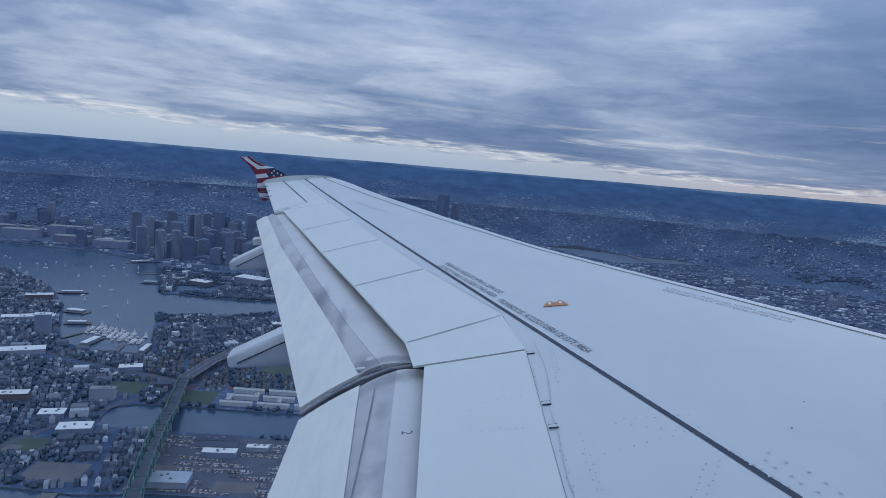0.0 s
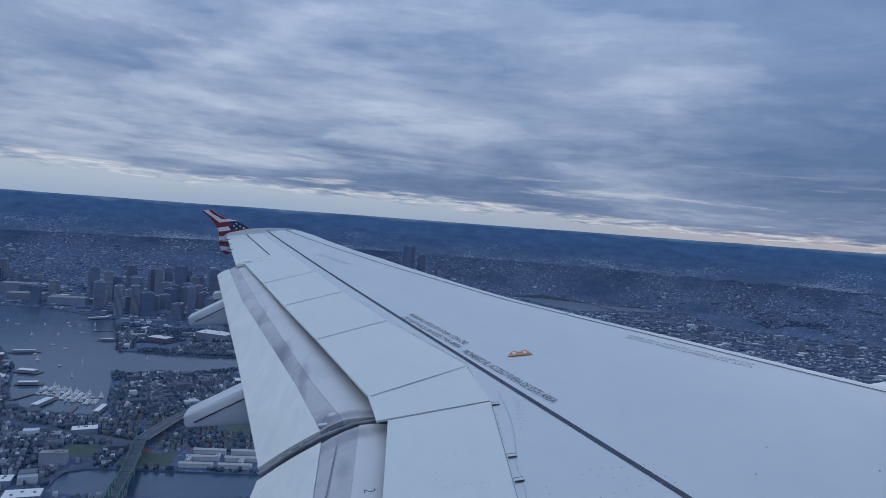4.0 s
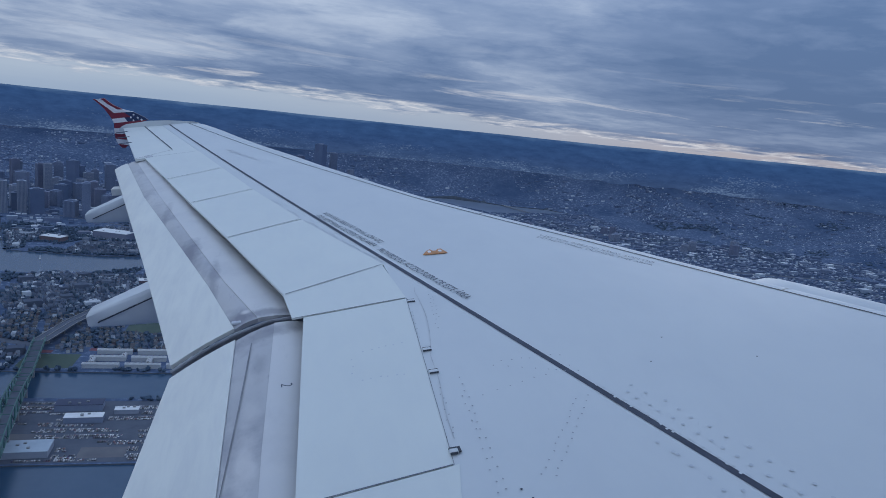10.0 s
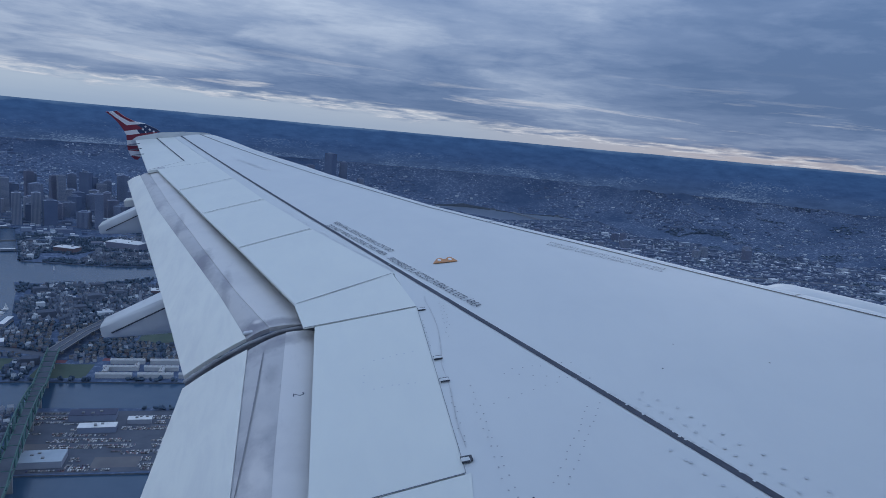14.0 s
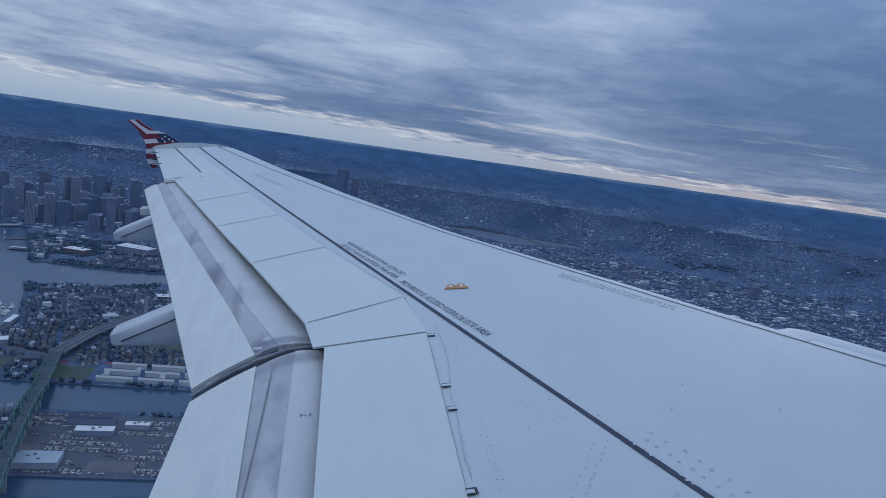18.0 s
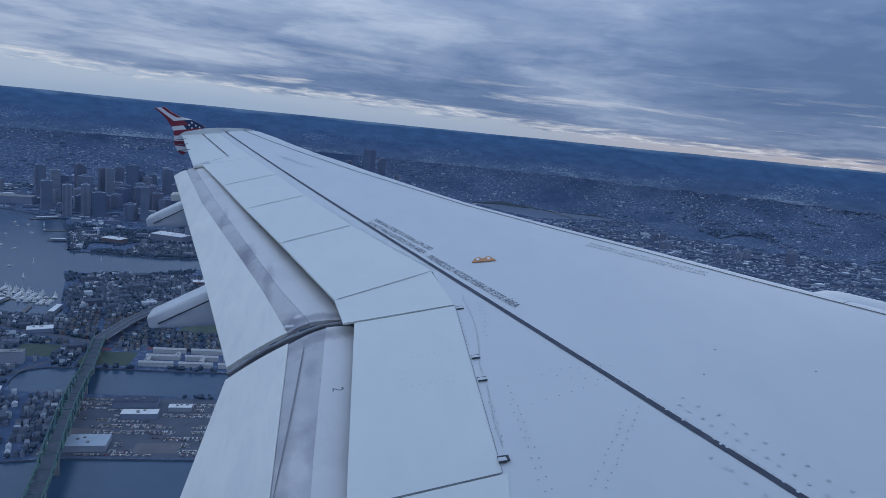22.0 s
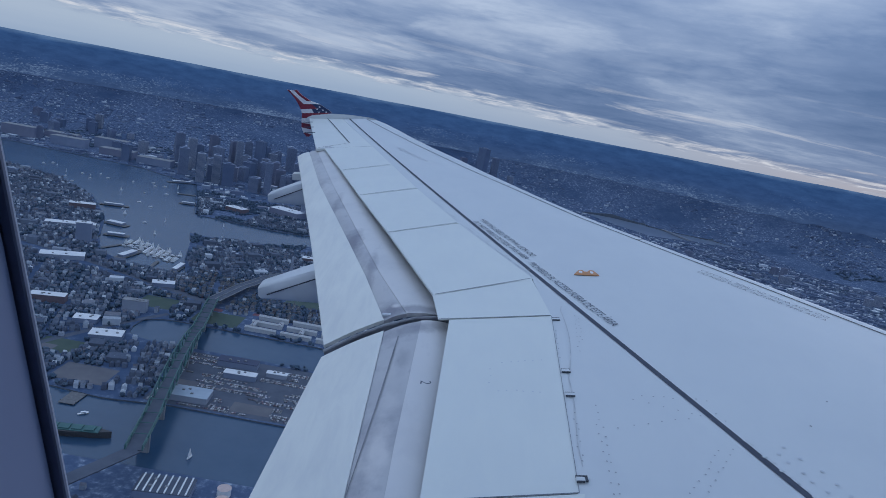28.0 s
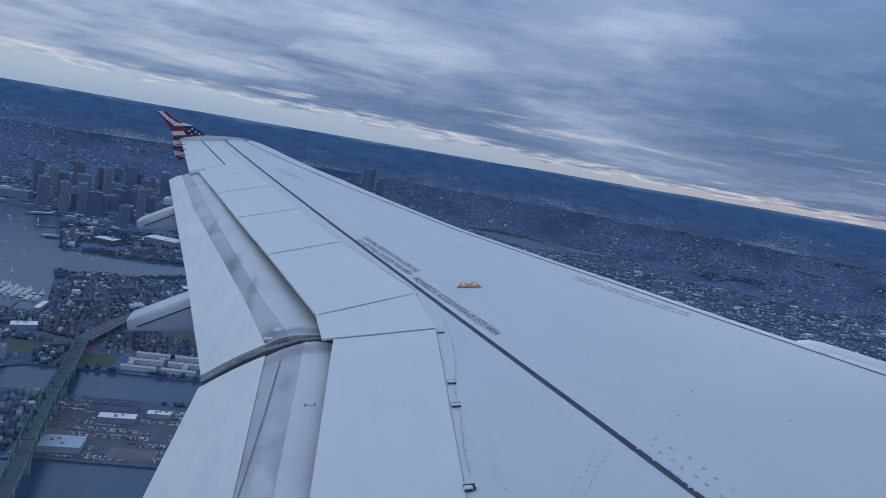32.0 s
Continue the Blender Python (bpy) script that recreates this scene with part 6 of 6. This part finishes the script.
def sail_boat():
    top = tagged(new("sailing_boat"), "small sailing boat with white sails", "sailing boat", "harbour boats")
    part("hull", hull_mesh(11, 3.2, 1.2), BOAT_WHITE, top)
    bm = bmesh.new()
    tube(bm, (0.5, 0, 0.8), (0.5, 0, 15), 0.15, 0.1, 6)
    part("mast", bm, STONE_GREY, top)
    for nm, pts in (("mainsail", [(0.3, 0, 2), (-4.6, 0.9, 2.2), (0.4, 0, 14.6)]), ("jib", [(0.8, 0, 12), (5, 0.2, 1.6), (1.0, 0.9, 1.8)])):
        bm = bmesh.new()
        vs = [bm.verts.new(p) for p in pts] + [bm.verts.new((p[0], p[1] + 0.08, p[2])) for p in pts]
        bm.faces.new(vs[:3]), bm.faces.new(vs[5:2:-1])
        for i in range(3):
            bm.faces.new((vs[i], vs[(i + 1) % 3], vs[3 + (i + 1) % 3], vs[3 + i]))
        part(nm, bm, BOAT_WHITE, top)
    return top


def afloat(n):
    out = []
    while len(out) < n:
        y = rng.uniform(760, 2750)
        x = y * rng.uniform(-0.60, -0.30)
        if in_water([x - 14, x + 14, x, x], [y, y, y - 14, y + 14]).all() and not any(math.hypot(x - a, y - b) < 30 for a, b in out):
            out.append((x, y))
    return out


boat, sail = motor_boat(), sail_boat()
for i, (x, y) in enumerate(afloat(34)):
    src = sail if i % 3 == 0 else boat
    m = pose(x, y, -2.0, 0, 0, rng.uniform(0, 360))
    if i == 0:
        sail.matrix_world = m
    elif i == 1:
        boat.matrix_world = m
    else:
        copy_thing(src, m)


def floating_dock(x, y, ang, length):
    """A marina walkway with finger piers on both sides."""
    top = tagged(new("floating_dock"), "narrow grey floating dock with finger piers among moored boats", "dock", "marina docks")
    top.matrix_world = pose(x, y, -2.2, 0, 0, ang)
    part("walkway", box((0, -1.5, 0.1), (length, 1.5, 0.8), 0.1, 1), TIMBER, top)
    for k in range(int(length / 11)):
        for side in (-1, 1):
            part("finger_pier", box((9 + 11 * k, min(1.5 * side, 13 * side), 0.1), (10.2 + 11 * k, max(1.5 * side, 13 * side), 0.7)), TIMBER, top)


for k in range(5):
    ox, oy = -628 - 34 * k, 1572 + 16 * k
    floating_dock(ox, oy, 96, 78)
    for j in range(7):
        for side in (-1, 1):
            if rng.random() < 0.86:
                along_dock, out = 14.8 + 11 * j + rng.uniform(-0.5, 0.5), side * rng.uniform(8.2, 9.4)
                c, sn = math.cos(radians(96)), math.sin(radians(96))
                copy_thing(boat if rng.random() < 0.75 else sail, pose(ox + along_dock * c - out * sn, oy + along_dock * sn + out * c, -2.0, 0, 0, 96 + 90 * side))


def ship(x, y, ang):
    top = tagged(new("cargo_ship"), "moored green-decked cargo ship", "ship")
    top.matrix_world = pose(x, y, -2, 0, 0, ang)
    part("hull", hull_mesh(120, 20, 9), SLATE, top)
    part("cargo_deck", box((-38, -8, 9), (46, 8, 10.2), 0.3, 1), GREEN_STEEL, top)
    part("deckhouse", box((-54, -8, 9), (-40, 8, 22), 0.4, 1), BOAT_WHITE, top)
    part("funnel", box((-52, -2, 22), (-47, 2, 28), 0.3, 1), BRICK_RED, top)
    for k in range(5):
        part("hatch", box((-32 + 15 * k, -6, 10.2), (-20 + 15 * k, 6, 11.6), 0.2, 1), GREEN_STEEL, top)


ship(-420, 770, 8)

# -- scattered houses: the nearest singly, the rest as joined masses --
KINDS = [house("house", 7.6, 6.2, 5.8, a, b, f"{n} wooden house with a {r} roof", "house", "houses by the river")
         for a, n, b, r in ((CLAP_WHITE, "white", SLATE, "dark"), (CLAP_GREY, "grey", SLATE, "dark"), (CLAP_TAN, "tan", BROWN_ROOF, "brown"), (BRICK_RED, "brick", SLATE, "dark"), (CLAP_WHITE, "white", BROWN_ROOF, "brown"))]
px, py = grid_points(-560, 1300, -150, 1540, radians(14), 10.8, 13.8, 1.8, 0.9)
ok = free(px, py, 6)
px, py = px[ok], py[ok]
pick = nrng.permutation(len(px))[:250]
used = np.zeros(len(px), bool)
used[pick] = True
first = [True] * len(KINDS)
for i in pick:
    k = int(nrng.integers(len(KINDS)))
    m = pose(float(px[i]), float(py[i]), 0, 0, 0, 14 + 90 * int(nrng.integers(2)))
    if first[k]:
        KINDS[k].matrix_world, first[k] = m, False
    else:
        copy_thing(KINDS[k], m)

V, F, I, off = [], [], [], 0


def gather(made):
    global off
    v, f, i = made
    V.append(v)
    F.extend((np.array(q) + off).tolist() for q in f)
    I.extend(i.tolist())
    off += len(v)


gather(gable_cloud(px[~used], py[~used], *(nrng.uniform(a, b, (~used).sum()) for a, b in ((6, 8.5), (5.5, 7.5), (5, 7))), np.full((~used).sum(), radians(14)), 0.0))
for x0, y0, x1, y1, ang, sx, sy in ((-150, 1300, 500, 1900, 0.3, 9.4, 12.4), (-620, 1540, -150, 1900, 0.5, 9.4, 12.4), (-900, 870, 100, 640, 0.1, 30, 30), (-2400, 880, -520, 1500, 0.35, 9.2, 12.2),
                                    (-2600, 1500, -760, 2450, 0.2, 9.6, 12.6), (-620, 2150, 600, 2600, -0.2, 11, 14.5), (-100, 1210, 900, 1320, 0.05, 16, 20), (-540, 885, -376, 1300, 0.24, 9.2, 12.2), (-640, 1300, -552, 1490, 0.24, 10.8, 13.8)):
    x, y = grid_points(min(x0, x1), min(y0, y1), max(x0, x1), max(y0, y1), ang, sx, sy, 2.4, 0.86)
    ok = free(x, y, 7) & (x > -0.95 * y - 100)
    x, y = x[ok], y[ok]
    big = nrng.random(len(x)) < 0.02
    s = ~big
    gather(gable_cloud(x[s], y[s], *(nrng.uniform(a, b, s.sum()) for a, b in ((5.5, 8.5), (5, 7.5), (5, 8))), ang + (nrng.random(s.sum()) < 0.4) * math.pi / 2, 0.0))
    gather(box_cloud(x[big], y[big], *(nrng.uniform(a, b, big.sum()) for a, b in ((16, 36), (12, 24), (7, 15))), np.full(big.sum(), ang), 0.0))
homes = raw("row_houses", np.concatenate(V), F, [WALLS, SHINGLES], None, I)
tagged(homes, "crowded small houses with dark and pale roofs", "houses", kind="stuff")

V, F, I, off = [], [], [], 0
for a0, a1, r0, r1, ang, s in ((-1.0, -0.45, 2600, 3950, 0.1, 20), (-0.45, -0.1, 2450, 3950, 0.35, 20), (-0.1, 0.35, 2500, 3950, -0.1, 15), (0.35, 1.15, 2000, 3100, 0.2, 13.0), (0.35, 1.15, 3100, 3950, 0.05, 13.5),
                               (-1.0, -0.2, 3950, 4930, 0.3, 14), (-0.2, 0.5, 3950, 4930, 0.0, 14), (0.5, 1.15, 3950, 4930, 0.25, 14)):
    x, y = grid_points(-4900, 400, 4900, 4900, ang, s, s * 1.35, s * 0.12, 0.74)
    az, r = np.arctan2(x, y), np.hypot(x, y)
    ok = (az >= a0) & (az < a1) & (r >= r0) & (r < r1)
    x, y = x[ok], y[ok]
    green = np.array([noise.noise((float(a) / 420, float(b) / 420, 2.0)) + 0.4 * noise.noise((float(a) / 90, float(b) / 90, 4.0)) for a, b in zip(x, y)])
    ok = green < 0.34 - 0.22 * np.clip((np.hypot(x, y) - 4300.0) / 620.0, 0, 1)
    x, y = x[ok], y[ok]
    ok = free(x, y, 10)
    x, y = x[ok], y[ok]
    n = len(x)
    big = nrng.random(n) < 0.05
    k = s / 20.0
    w = np.where(big, nrng.uniform(18, 48, n), nrng.uniform(10, 22, n) * k)
    d = np.where(big, nrng.uniform(14, 30, n), nrng.uniform(7, 12, n) * k)
    h = np.where(big, nrng.uniform(6, 15, n), nrng.uniform(3.2, 6.2, n))
    if r0 >= 3950:
        w, d, h = w * 0.85, d * 0.5, h * 0.55
    gather(box_cloud(x, y, w, d, h, ang + nrng.normal(0, 0.05, n), hill(x, y)))
blocks = raw("city_blocks", np.concatenate(V), F, [BLOCK_WALLS, ROOFS], None, I)
tagged(blocks, "dense far city blocks with grey and white roofs", "city blocks", kind="stuff")

road_ribbon("causeway", [(1540, 3930), (1470, 4290)], 26, 4.0, CONCRETE, "low pale road bridge across the lake", "bridge")

# -- cars on the lot --
V, F, I, off = [], [], [], 0
cx, cy = [], []
for y in np.arange(894, 1078, 6.4):
    lane = int((y - 894) / 6.4)
    if lane % 3 == 2:
        continue
    for x in np.arange(-366, 150, 2.9):
        if noise.noise((float(x) / 45, float(y) / 28, 9.0)) > -0.12 and rng.random() < 0.85:
            cx.append(x), cy.append(y)
cx, cy = np.array(cx), np.array(cy)
ok = ~np.array([any(x0 < x < x1 and y0 < y < y1 for x0, y0, x1, y1 in KEEP[1:]) for x, y in zip(cx, cy)])
cx, cy = cx[ok], cy[ok]
n = len(cx)
gather(box_cloud(cx, cy, np.full(n, 1.85), np.full(n, 4.5), np.full(n, 0.95), np.zeros(n), 0.12))
gather(box_cloud(cx, cy, np.full(n, 1.6), np.full(n, 2.4), np.full(n, 1.5), np.zeros(n), 0.12))
tagged(raw("parked_cars", np.concatenate(V), F, [CARS], None), "rows of parked cars in mixed colours", "cars", kind="stuff")

# -- trees in masses --


def tree_cloud(x, y, r, h, z0):
    """Low ragged crowns, each a jittered twelve-cornered clump."""
    g = (1 + 5 ** 0.5) / 2
    base = np.array([(-1, g, 0), (1, g, 0), (-1, -g, 0), (1, -g, 0), (0, -1, g), (0, 1, g), (0, -1, -g), (0, 1, -g), (g, 0, -1), (g, 0, 1), (-g, 0, -1), (-g, 0, 1)]) / 1.902
    tri = np.array([(0, 11, 5), (0, 5, 1), (0, 1, 7), (0, 7, 10), (0, 10, 11), (1, 5, 9), (5, 11, 4), (11, 10, 2), (10, 7, 6), (7, 1, 8), (3, 9, 4), (3, 4, 2), (3, 2, 6), (3, 6, 8), (3, 8, 9), (4, 9, 5), (2, 4, 11), (6, 2, 10), (8, 6, 7), (9, 8, 1)])
    n = len(x)
    v = base[None] * (1 + nrng.normal(0, 0.22, (n, 12, 1)))
    v = v * np.stack([r, r, h / 2], 1)[:, None, :] + np.stack([x, y, z0 + h * 0.5], 1)[:, None, :]
    f = (np.arange(n) * 12)[:, None, None] + tri[None]
    return v.reshape(-1, 3), f.reshape(-1, 3)


def woods(name, n, x0, x1, y0, y1, rr, hh, scale, cut, label):
    x, y = nrng.uniform(x0, x1, n), nrng.uniform(y0, y1, n)
    az, r = np.arctan2(x, y), np.hypot(x, y)
    k = np.array([noise.noise((float(a) / scale, float(b) / scale, 5.0)) for a, b in zip(x, y)])
    ok = (k > cut) & (az > -1.0) & (az < 1.15) & (r < 4920)
    x, y = x[ok], y[ok]
    ok = free(x, y, 3)
    x, y = x[ok], y[ok]
    v, f = tree_cloud(x, y, nrng.uniform(*rr, len(x)), nrng.uniform(*hh, len(x)), hill(x, y))
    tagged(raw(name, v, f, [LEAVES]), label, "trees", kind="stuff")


woods("street_trees", 70000, -2400, 500, 860, 2600, (2.2, 5.2), (5, 9), 95, -0.08, "dark green trees between the houses, tinted with haze blue")
woods("far_woods", 40000, -3800, 4300, 2000, 3700, (5, 10), (3, 6), 200, 0.28, "dark woods and tree belts in the far city, tinted with haze blue")
